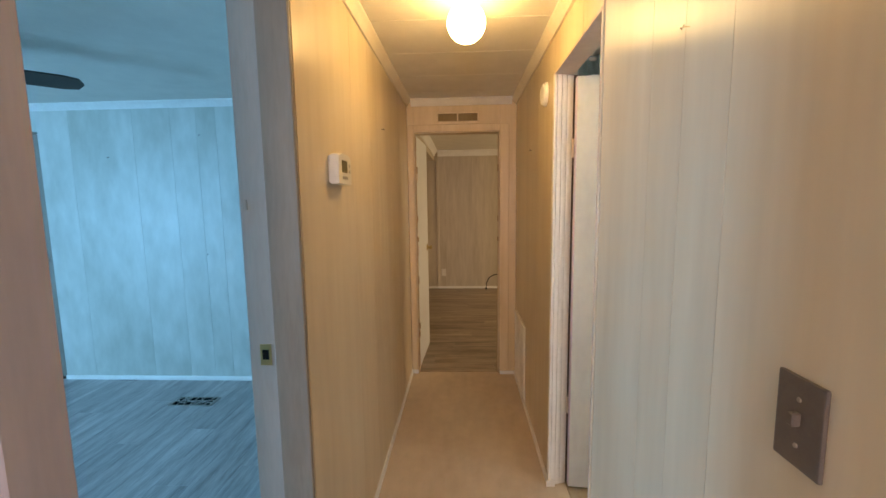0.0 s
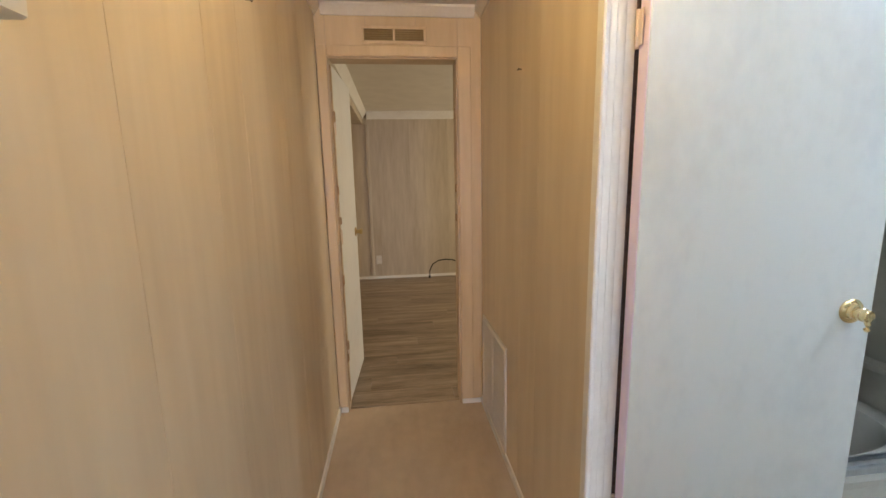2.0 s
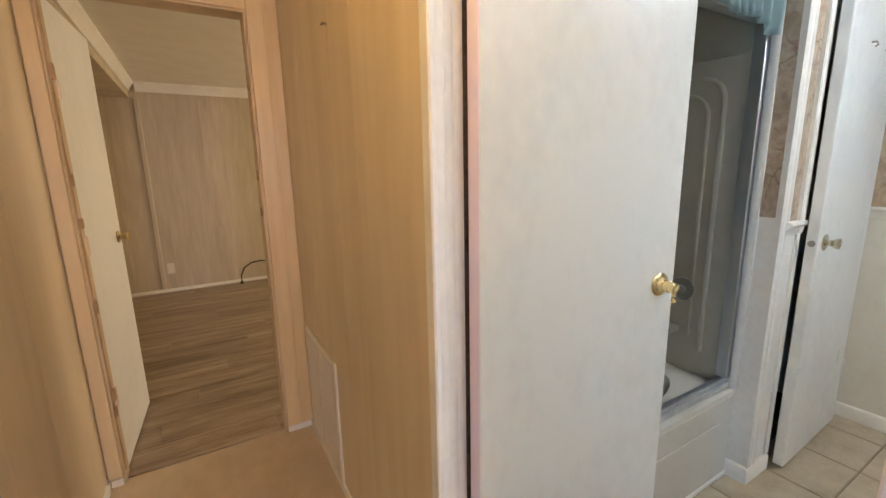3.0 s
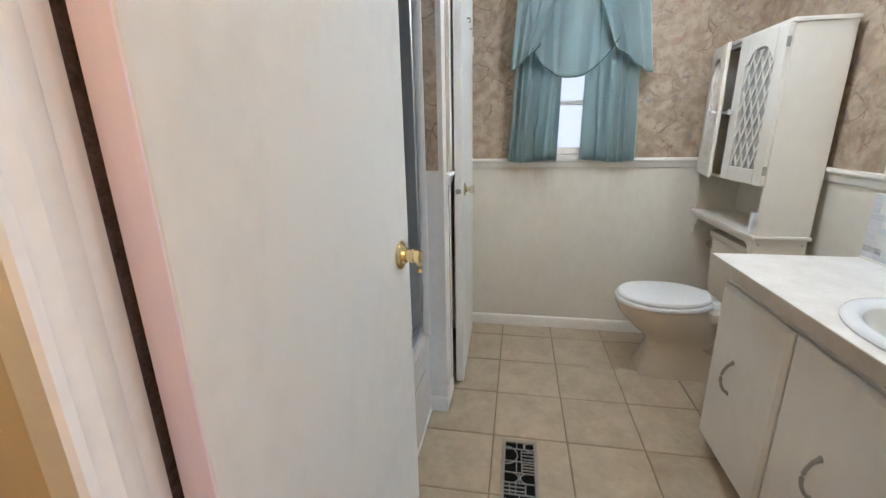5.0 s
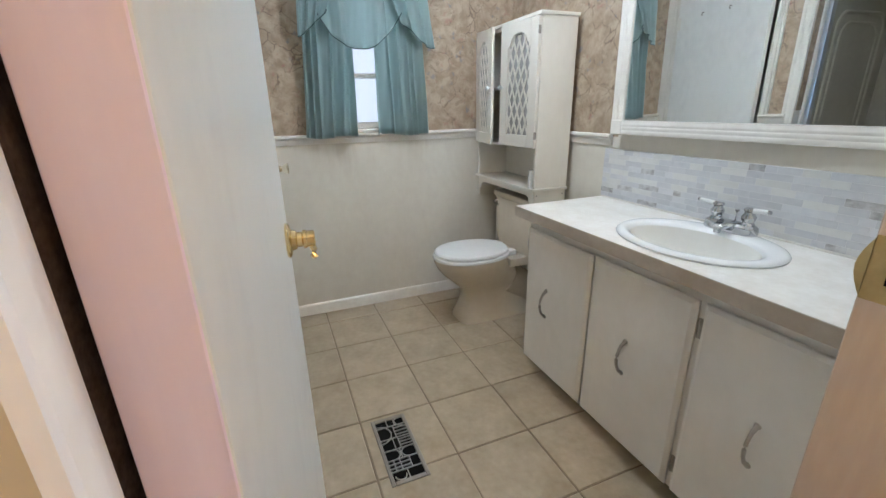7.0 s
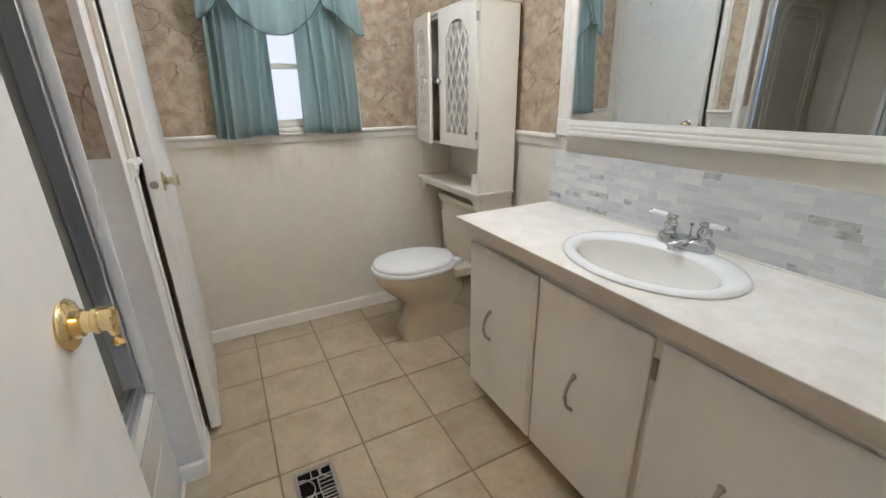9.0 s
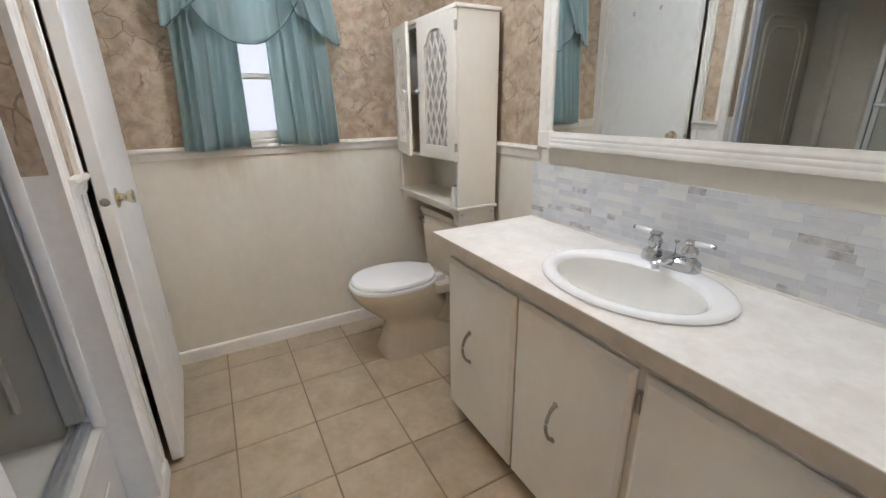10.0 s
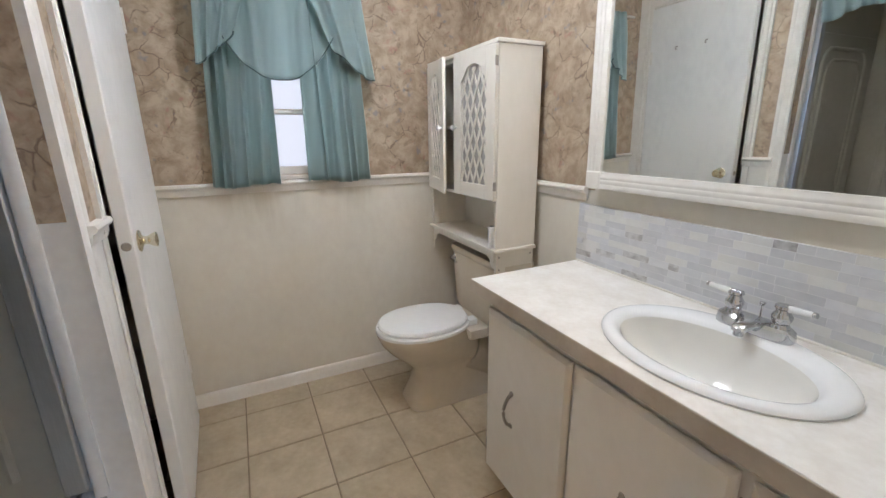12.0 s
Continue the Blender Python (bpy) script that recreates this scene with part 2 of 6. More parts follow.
M_BONE = surface("bone_vitreous_china", (0.58, 0.51, 0.41), (0.64, 0.57, 0.47), 3, (1, 1, 1), 0.15, 0, 0.0, 30)
M_TUB = surface("grey_fibreglass", (0.45, 0.415, 0.34), (0.52, 0.48, 0.40), 3, (1, 1, 1), 0.32, 0, 0.02, 40)
M_TUBWHITE = surface("cream_tub_enamel", (0.60, 0.57, 0.51), (0.66, 0.63, 0.57), 3, (1, 1, 1), 0.25, 0, 0.02, 40)
M_ALU = surface("brushed_aluminium", (0.54, 0.55, 0.565), (0.65, 0.66, 0.68), 8, (4, 4, 0.2), 0.34, 0.9, 0.05, 90)
M_BRASS = surface("polished_brass", (0.80, 0.62, 0.30), (0.88, 0.73, 0.42), 10, (1, 1, 1), 0.16, 1.0, 0.0, 90)
M_BRASSPALE = surface("worn_pale_brass", (0.66, 0.59, 0.44), (0.76, 0.70, 0.55), 14, (1, 1, 1), 0.2, 1.0, 0.0, 90)
M_RAWWOOD = surface("splintered_raw_wood", (0.26, 0.16, 0.08), (0.44, 0.30, 0.17), 40, (1, 1, 0.4), 0.7, 0, 0.3, 120)
M_BRASSDULL = surface("tarnished_brass", (0.42, 0.31, 0.13), (0.55, 0.42, 0.20), 14, (1, 1, 1), 0.35, 1.0, 0.1, 90)
M_CHROME = surface("chrome", (0.50, 0.51, 0.53), (0.58, 0.59, 0.61), 10, (1, 1, 1), 0.09, 1.0, 0.0, 90)
M_PEWTER = surface("pewter_metal", (0.34, 0.31, 0.28), (0.44, 0.41, 0.37), 18, (1, 1, 1), 0.34, 0.9, 0.05, 90)
M_IRON = surface("brushed_bronze_register", (0.30, 0.275, 0.245), (0.40, 0.37, 0.33), 18, (1, 1, 1), 0.36, 0.8, 0.05, 120)
M_FRET = surface("worn_silver_fretwork", (0.50, 0.48, 0.45), (0.62, 0.60, 0.56), 30, (1, 1, 1), 0.4, 0.6, 0.1, 150)
M_BLACK = plain("black_void", (0.006, 0.006, 0.006), 0.9)
M_BLACK.node_tree.nodes["Principled BSDF"].inputs["Specular IOR Level"].default_value = 0.1
M_GAPSHADE = surface("rough_gap_shade", (0.05, 0.030, 0.028), (0.16, 0.105, 0.095), 50, (1, 1, 1), 0.9, 0, 0.4, 200)
M_CURTAIN = cloth_material("teal_cotton", (0.37, 0.465, 0.475), (0.45, 0.555, 0.565))
M_HEM = surface("teal_rolled_hem", (0.13, 0.19, 0.20), (0.18, 0.25, 0.26), 20, (1, 1, 1), 0.9, 0, 0.2, 300)
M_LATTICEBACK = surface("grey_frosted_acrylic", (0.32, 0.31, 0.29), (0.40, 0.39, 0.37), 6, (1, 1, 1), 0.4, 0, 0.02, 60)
M_PLASTIC = surface("ivory_plastic", (0.66, 0.62, 0.54), (0.71, 0.67, 0.59), 9, (1, 1, 1), 0.42, 0, 0.04, 150)
M_LCD = plain("olive_display", (0.10, 0.095, 0.035), 0.18)
M_BROWNPLATE = surface("brown_switch_plate", (0.12, 0.095, 0.08), (0.15, 0.12, 0.10), 30, (1, 1, 1), 0.42, 0, 0.05, 200)
M_MIRROR = plain("mirror_silver", (0.86, 0.88, 0.87), 0.015, 1.0)
M_GLASS = plain("clear_glass", (0.93, 0.96, 0.95), 0.02, 0.0, 0.0, 1.0)
M_GLOBE = plain("lit_opal_globe", (1.0, 0.64, 0.22), 0.3, 0.0, HALL_LAMP)
M_DOME = plain("lit_opal_dome", (0.90, 0.97, 1.0), 0.3, 0.0, DOME_LAMP)
M_BULB = plain("lit_opal_bulb", (0.90, 0.97, 1.0), 0.3, 0.0, BAR_LAMP)
M_OUTSIDE = plain("bright_overcast", (0.86, 0.90, 1.0), 0.9, 0.0, 1.15)
M_OUTSIDE.node_tree.nodes["Principled BSDF"].inputs["Base Color"].default_value = (0.03, 0.03, 0.03, 1)
M_FAN = surface("dark_fan_blade", (0.03, 0.028, 0.026), (0.05, 0.045, 0.04), 12, (1, 1, 1), 0.45, 0, 0.05, 100)
M_CABLE = plain("black_rubber_cable", (0.015, 0.015, 0.015), 0.5)
M_GROUND = surface("grass_ground", (0.05, 0.08, 0.03), (0.10, 0.12, 0.05), 1, (1, 1, 1), 0.9, 0, 0.2, 30)


# ---- mesh helpers ----
def box(bm, lo, hi, bevel=0.0, segments=1):
    c = [(a + b) / 2 for a, b in zip(lo, hi)]
    s = [abs(b - a) for a, b in zip(lo, hi)]
    made = bmesh.ops.create_cube(bm, size=1, matrix=Matrix.Translation(c) @ Matrix.Diagonal((*s, 1)))
    if bevel:
        edges = list({e for v in made["verts"] for e in v.link_edges})
        bmesh.ops.bevel(bm, geom=edges, offset=bevel, segments=segments, affect="EDGES", profile=0.7)
    return bm


def boxes(*items):
    bm = bmesh.new()
    for lo, hi, *rest in items:
        box(bm, lo, hi, *rest)
    return bm


def polygon_prism(bm, pts, depth):
    """A flat outline of 3D points, pushed along depth into a solid."""
    a = [bm.verts.new(p) for p in pts]
    b = [bm.verts.new(Vector(p) + Vector(depth)) for p in pts]
    bm.faces.new(a)
    bm.faces.new(b[::-1])
    for i in range(len(pts)):
        j = (i + 1) % len(pts)
        bm.faces.new((a[j], a[i], b[i], b[j]))
    bmesh.ops.recalc_face_normals(bm, faces=bm.faces[:])
    return bm


def rings(bm, loops, close_start=True, close_end=True):
    """Skin closed loops of equal length into one body."""
    rows = [[bm.verts.new(p) for p in loop] for loop in loops]
    n = len(rows[0])
    for a, b in zip(rows, rows[1:]):
        for i in range(n):
            j = (i + 1) % n
            bm.faces.new((a[i], a[j], b[j], b[i]))
    if close_start:
        bm.faces.new(rows[0][::-1])
    if close_end:
        bm.faces.new(rows[-1])
    bmesh.ops.recalc_face_normals(bm, faces=bm.faces[:])
    return bm


def oval(cx, cy, z, rx, ry, n=40, power=2.0):
    out = []
    for i in range(n):
        a = 2 * math.pi * i / n
        c, s = math.cos(a), math.sin(a)
        out.append((cx + rx * math.copysign(abs(c) ** (2 / power), c), cy + ry * math.copysign(abs(s) ** (2 / power), s), z))
    return out


def lathe(bm, profile, at, axis=(0, 0, 1), n=24):
    """Turn (radius, height) pairs about an axis through at."""
    q = Vector((0, 0, 1)).rotation_difference(Vector(axis).normalized())
    loops = []
    for r, h in profile:
        loops.append([Vector(at) + q @ Vector((r * math.cos(2 * math.pi * i / n), r * math.sin(2 * math.pi * i / n), h)) for i in range(n)])
    return rings(bm, loops)


def tube(bm, pts, r, n=10, flat=1.0):
    pts = [Vector(p) for p in pts]
    loops = []
    for i, p in enumerate(pts):
        d = (pts[min(i + 1, len(pts) - 1)] - pts[max(i - 1, 0)]).normalized()
        side = d.cross(Vector((0, 0, 1)))
        side = side.normalized() if side.length > 0.05 else Vector((1, 0, 0))
        up = side.cross(d).normalized()
        rr = r[i] if isinstance(r, (list, tuple)) else r
        loops.append([p + side * rr * math.cos(2 * math.pi * k / n) + up * rr * flat * math.sin(2 * math.pi * k / n) for k in range(n)])
    return rings(bm, loops)


def extrusion(bm, profile, p0, p1, out, up=(0, 0, 1)):
    """Sweep a moulding profile of (out, up) pairs from p0 to p1."""
    o, u = Vector(out), Vector(up)
    return rings(bm, [[Vector(p) + o * a + u * b for a, b in profile] for p in (p0, p1)])


def link(name, bm, material, smooth=False):
    me = bpy.data.meshes.new(name)
    bm.to_mesh(me)
    bm.free()
    for mt in material if isinstance(material, (list, tuple)) else (material,):
        me.materials.append(mt)
    if smooth:
        me.shade_smooth()
        me.set_sharp_from_angle(angle=radians(38))
    return new(name, me)


def part(name, bm, material, parent, label="", smooth=False):
    ob = link(name, bm, material, smooth)
    ob.parent = parent
    ob.matrix_parent_inverse = Matrix.Identity(4)
    if label:
        ob["label"] = label
    return ob


def thing(name, at, label, category, group="", kind="", rz=0.0):
    ob = new(name)
    ob.empty_display_size = 0.05
    ob.matrix_world = pose(*at, 0, 0, rz)
    return tagged(ob, label, category, group, kind)


def structure(name, bm, material, label, category, smooth=False):
    return tagged(link(name, bm, material, smooth), label, category, "", "structure")


def piece(name, mesh, parent, at, rz=0.0, scale=(1, 1, 1)):
    ob = new(name, mesh)
    ob.parent = parent
    ob.matrix_local = Matrix.LocRotScale(at, Euler((0, 0, radians(rz))), scale)
    return ob


CROWN = [(0, 0), (0, -0.052), (0.010, -0.052), (0.014, -0.040), (0.030, -0.018), (0.036, -0.012), (0.036, 0)]
BASE = [(0, 0), (0.012, 0), (0.012, 0.058), (0.009, 0.066), (0.004, 0.070), (0, 0.070)]
LOWBASE = [(0, 0), (0.010, 0), (0.010, 0.026), (0.006, 0.034), (0, 0.034)]
RAIL = [(0, -0.040), (0.006, -0.040), (0.010, -0.026), (0.012, -0.012), (0.020, -0.008), (0.024, 0.0), (0.020, 0.010), (0, 0.012)]
CASING = [(0, 0), (0.011, 0), (0.014, 0.006), (0.009, 0.014), (0.013, 0.020), (0.013, 0.034), (0.008, 0.040), (0.015, 0.047), (0.015, 0.056), (0, 0.056)]

HX0, HX1, HY1, HZ = -0.42, 0.43, 3.36, 2.205
WX0, WX1 = -0.55, 0.517
BX1, BY0, BZ = 2.78, 0.47, 2.205
CY = 1.988
TUBX, TUBY0, TUBY1 = 1.846, 2.055, 2.80

# ---- the large structure: hall ----
D1A, D1B, DH = 0.448, 1.15, 1.985
D2A, D2B = 1.366, 2.020
structure("ground", boxes(((-60, -60, -0.7), (60, 60, -0.6))), M_GROUND, "flat grassy ground around the house", "ground")
structure("subfloor", boxes(((-5.1, -2.7, -0.16), (3.6, 6.85, -0.03))), M_SUB, "dark subfloor deck under the rooms", "floor")
structure("floor_hall", boxes(((WX0, -2.5, -0.028), (WX1, 3.40, 0.0))), M_HALLFLOOR, "worn beige vinyl hall floor with faint stains", "floor")
wall_hall_left = structure("wall_hall_left", boxes(((WX0, -2.5, 0), (HX0 - 0.006, D1A, HZ)), ((WX0, D1B, 0), (HX0 - 0.006, 3.46, HZ)), ((WX0, D1A, DH), (HX0 - 0.006, D1B, HZ))),
                           M_BLUE_PANEL, "pale wood-panelled hall wall beside the bedroom", "wall")
wall_hall_right = structure("wall_hall_right", boxes(((HX1 + 0.006, -2.5, 0), (WX1, D2A, HZ)), ((HX1 + 0.006, D2B + 0.02, 0), (WX1, 3.46, HZ)), ((HX1 + 0.006, D2A, DH + 0.012), (WX1, D2B + 0.02, HZ))),
                            M_BATH, "pale wood-panelled hall wall with the bathroom doorway", "wall")
EX0, EX1, EH = -0.368, 0.305, 1.96
wall_hall_end = structure("wall_hall_end", boxes(((HX0 - 0.006, HY1 + 0.006, 0), (EX0, 3.46, HZ)), ((EX1, HY1 + 0.006, 0), (HX1 + 0.006, 3.46, HZ)), ((EX0, HY1 + 0.006, EH), (EX1, 3.46, HZ))),
                          M_END_PANEL, "narrow wood-panelled wall round the end doorway", "wall")
structure("wall_entry", boxes(((WX0, -2.62, 0), (-0.35, -2.5, HZ)), ((0.95, -2.62, 0), (1.6, -2.5, HZ)), ((-0.35, -2.62, 0), (0.95, -2.5, 0.9)), ((-0.35, -2.62, 2.0), (0.95, -2.5, HZ))),
          M_END_PANEL, "plain wall with a window behind the hall", "wall")
ceil = bmesh.new()
seams = [-2.5, -1.7, -0.9, -0.09, 0.72, 1.128, 1.535, 1.942, 2.350, 2.757, 3.164, 3.46]
for a, b in zip(seams, seams[1:]):
    box(ceil, (WX0, a + 0.0015, HZ), (WX1, b - 0.0015, HZ + 0.05), 0.0012)
box(ceil, (WX0, -2.5, HZ + 0.006), (WX1, 3.46, HZ + 0.06))
structure("ceiling_hall", ceil, M_CEIL, "white panelled hall ceiling with fine cross seams", "ceiling")
for nm, p0, p1, out in (("trim_crown_left", (HX0, -2.5, HZ), (HX0, HY1, HZ), (1, 0, 0)), ("trim_crown_right", (HX1, HY1, HZ), (HX1, -2.5, HZ), (-1, 0, 0)),
                        ("trim_crown_end", (HX0 + 0.036, HY1, HZ), (HX1 - 0.036, HY1, HZ), (0, -1, 0))):
    structure(nm, extrusion(bmesh.new(), CROWN, p0, p1, out), M_CROWN, "cream crown moulding along the hall ceiling", "crown moulding", True)
for nm, p0, p1, out in (("baseboard_left_far", (HX0, D1B, 0), (HX0, HY1, 0), (1, 0, 0)), ("baseboard_left_near", (HX0, -2.5, 0), (HX0, D1A, 0), (1, 0, 0)),
                        ("baseboard_right_far", (HX1, 2.0, 0), (HX1, HY1, 0), (-1, 0, 0)), ("baseboard_right_near", (HX1, -2.5, 0), (HX1, D2A, 0), (-1, 0, 0))):
    structure(nm, extrusion(bmesh.new(), LOWBASE, p0, p1, out), M_TRIM, "low white shoe moulding along the hall floor", "baseboard", True)

# ---- the large structure: bathroom, closet and tub alcove ----
structure("floor_bath_bed", boxes(((WX1, BY0, -0.028), (BX1, CY + 0.12, -0.004))), M_GROUT, "brown grout bed under the bathroom tiles", "floor")
RZ = 1.066
structure("wall_bath_vanity", boxes(((WX1, 0.35, 0), (BX1, BY0, HZ))), M_BATH, "cream painted bathroom wall behind the vanity", "wall")
structure("wallpaper_vanity", boxes(((1.82, BY0, RZ), (BX1 - 0.003, BY0 + 0.003, HZ)), ((WX1, BY0, 1.5), (1.8195, BY0 + 0.003, HZ))), M_PAPER, "beige marbled wallpaper above the chair rail", "wallpaper")
WY0, WY1, WZ0, WZ1 = 1.19, 1.60, 1.10, 1.86
structure("wall_bath_window", boxes(((BX1, 0.35, 0), (2.9, WY0, HZ)), ((BX1, WY1, 0), (2.9, 2.95, HZ)), ((BX1, WY0, 0), (2.9, WY1, WZ0)), ((BX1, WY0, WZ1), (2.9, WY1, HZ))),
          M_SHADOWSTREAKS, "cream painted bathroom wall with a small window", "wall")
structure("wallpaper_window", boxes(((BX1 - 0.003, BY0 + 0.003, RZ), (BX1, WY0, HZ)), ((BX1 - 0.003, WY1, RZ), (BX1, CY, HZ)), ((BX1 - 0.003, WY0, RZ), (BX1, WY1, WZ0)), ((BX1 - 0.003, WY0, WZ1), (BX1, WY1, HZ))),
          M_PAPER, "beige marbled wallpaper round the window", "wallpaper")
CX0, CX1, CH = 2.025, 2.665, 1.975
structure("wall_closet_front", boxes(((TUBX, CY, 0), (CX0, CY + 0.09, HZ)), ((CX1, CY, 0), (BX1, CY + 0.09, HZ)), ((CX0, CY, CH), (CX1, CY + 0.09, HZ))),
          M_TRIM, "white closet wall beside the tub", "wall")
structure("wall_closet_side", boxes(((TUBX, CY + 0.09, 0), (TUBX + 0.09, 2.86, HZ))), M_TRIM, "partition between the tub and the closet", "wall")
structure("wall_alcove_back", boxes(((WX1, 2.86, 0), (BX1, 2.95, HZ))), M_BATH, "back wall of the tub alcove and closet", "wall")
structure("floor_closet", boxes(((TUBX + 0.09, CY + 0.125, -0.028), (BX1, 2.86, -0.002))), M_SUB, "dark closet floor", "floor")
structure("ceiling_bath", boxes(((WX1, BY0, BZ), (BX1, 2.86, BZ + 0.06))), M_CEIL, "white bathroom ceiling", "ceiling")
structure("wallpaper_closet", boxes(((TUBX + 0.058, CY - 0.003, RZ), (CX0 - 0.038, CY, HZ))), M_PAPER, "strip of beige marbled wallpaper beside the closet door", "wallpaper")
structure("wallpaper_tub_side", boxes(((TUBX - 0.003, CY + 0.012, RZ + 0.03), (TUBX, TUBY0 + 0.005, HZ))), M_PAPER, "narrow strip of wallpaper beside the tub enclosure", "wallpaper")
rail_jobs = (("trim_rail_window", (BX1 - 0.003, CY, RZ), (BX1 - 0.003, BY0 + 0.003, RZ), (-1, 0, 0)), ("trim_rail_vanity", (BX1 - 0.027, BY0 + 0.003, RZ), (1.85, BY0 + 0.003, RZ), (0, 1, 0)),
             ("trim_rail_closet", (TUBX + 0.038, CY - 0.004, RZ), (CX0 + 0.004, CY - 0.003, RZ), (0, -1, 0)))
for nm, p0, p1, out in rail_jobs:
    structure(nm, extrusion(bmesh.new(), RAIL, p0, p1, out), M_TRIM, "white chair rail under the wallpaper", "chair rail", True)
for nm, p0, p1, out in (("baseboard_window", (BX1, CY, 0), (BX1, BY0, 0), (-1, 0, 0)), ("baseboard_pilaster", (TUBX - 0.012, CY, 0), (CX0 - 0.004, CY, 0), (0, -1, 0)),
                        ("baseboard_pilaster_side", (TUBX, CY + 0.08, 0), (TUBX, CY, 0), (-1, 0, 0)), ("baseboard_closet", (CX1 + 0.058, CY, 0), (BX1 - 0.012, CY, 0), (0, -1, 0))):
    structure(nm, extrusion(bmesh.new(), BASE, p0, p1, out), M_TRIM, "white baseboard along the tiled floor", "baseboard", True)
structure("trim_pilaster", extrusion(bmesh.new(), [(a * 0.7, b * 1.1) for a, b in CASING], (TUBX - 0.002, CY, 0.07), (TUBX - 0.002, CY, HZ), (0, -1, 0), (1, 0, 0)), M_TRIM, "fluted white trim on the corner beside the tub", "trim", True)
structure("trim_tub_side", extrusion(bmesh.new(), [(0, 0), (0.010, 0), (0.013, 0.008), (0.013, 0.022), (0.010, 0.028), (0, 0.028)], (TUBX, TUBY0 - 0.005, 0.39), (TUBX, TUBY0 - 0.005, HZ), (-1, 0, 0), (0, 1, 0)),
          M_TRIM, "white edge trim beside the shower frame", "trim", True)

# ---- the large structure: bedroom and end room ----
structure("floor_bedroom_bed", boxes(((-5.0, -1.5, -0.028), (WX0, 3.2, -0.012))), M_SUB, "underlay of the bedroom floor", "floor")
wall_bed = structure("wall_bedroom_far", boxes(((-3.28, 3.206, 0), (HX0 - 0.006, 3.3, HZ)), ((-5.0, 3.206, 0), (-4.02, 3.3, HZ)), ((-4.02, 3.206, 2.0), (-3.28, 3.3, HZ))),
                     M_BLUE_PANEL, "pale panelled bedroom wall with scuffs", "wall")
structure("wall_bedroom_left", boxes(((-5.1, -1.5, 0), (-5.0, -1.2, HZ)), ((-5.1, 0.2, 0), (-5.0, 3.3, HZ)), ((-5.1, -1.2, 0), (-5.0, 0.2, 0.65)), ((-5.1, -1.2, 1.75), (-5.0, 0.2, HZ))), M_BLUE_PANEL, "bedroom side wall with the window", "wall")
structure("wall_bedroom_near", boxes(((-5.0, -1.6, 0), (WX0, -1.5, HZ))),
          M_BLUE_PANEL, "plain near wall of the bedroom", "wall")
structure("ceiling_bedroom", boxes(((-5.0, -1.5, HZ), (WX0, 3.3, HZ + 0.05))), M_CEIL, "pale bedroom ceiling", "ceiling")
structure("trim_crown_bedroom", extrusion(bmesh.new(), CROWN, (-5.0, 3.2, HZ), (WX0, 3.2, HZ), (0, -1, 0)), M_TRIM, "white crown moulding of the bedroom", "crown moulding", True)
structure("baseboard_bedroom", extrusion(bmesh.new(), LOWBASE, (-3.28, 3.2, 0), (WX0, 3.2, 0), (0, -1, 0)), M_TRIM, "low white baseboard of the bedroom", "baseboard", True)
structure("floor_end_room_bed", boxes(((-0.95, 3.40, -0.028), (3.4, 6.7, -0.012))), M_SUB, "underlay of the end room floor", "floor")
wall_far = structure("wall_end_room_far", boxes(((-1.05, 6.706, 0), (3.5, 6.8, HZ))), M_END_PANEL, "aged beige panelled wall of the end room", "wall")
structure("wall_end_room_left", boxes(((-1.05, 3.46, 0), (-0.95, 6.706, HZ))), M_END_PANEL, "beige panelled side wall of the end room", "wall")
structure("wall_end_room_right", boxes(((3.4, 3.36, 0), (3.5, 4.5, HZ)), ((3.4, 5.9, 0), (3.5, 6.7, HZ)), ((3.4, 4.5, 0), (3.5, 5.9, 0.8)), ((3.4, 4.5, 1.98), (3.5, 5.9, HZ))),
          M_END_PANEL, "end room wall with the window", "wall")
structure("wall_end_room_near", boxes(((WX1, 3.36, 0), (3.4, 3.46, HZ))), M_END_PANEL, "near wall of the end room", "wall")
structure("wall_end_room_near_left", boxes(((-0.95, 3.40, 0), (WX0, 3.46, HZ))), M_END_PANEL, "near wall of the end room beside the door", "wall")
structure("soffit", boxes(((-0.95, 3.46, 2.05), (-0.44, 6.70, HZ))), M_END_PANEL, "beige dropped soffit along the end room", "soffit")
structure("ceiling_end_room", boxes(((-0.44, 3.46, HZ), (3.4, 6.7, HZ + 0.05))), M_CEIL, "pale ceiling of the end room", "ceiling")
for nm, p0, p1, out in (("trim_crown_far", (-0.38, 6.7, HZ), (3.4, 6.7, HZ), (0, -1, 0)), ("trim_crown_side", (-0.44, 3.46, HZ), (-0.44, 6.66, HZ), (1, 0, 0))):
    structure(nm, extrusion(bmesh.new(), [(a * 1.6, b * 1.8) for a, b in CROWN], p0, p1, out), M_TRIM, "white crown moulding of the end room", "crown moulding", True)
structure("baseboard_far", extrusion(bmesh.new(), LOWBASE, (-0.95, 6.7, 0), (3.4, 6.7, 0), (0, -1, 0)), M_TRIM, "white baseboard under the panelled wall", "baseboard", True)
structure("trim_strip_end_room", boxes(((-0.41, 6.682, 0.035), (-0.365, 6.70, 2.05), 0.006)), M_END_PANEL, "beige cover strip on the panelled wall", "trim")
structure("backdrop", boxes(((4.6, -1.0, -0.6), (4.62, 4.0, 4.0))), M_OUTSIDE, "bright overcast daylight outside the bathroom window", "backdrop")

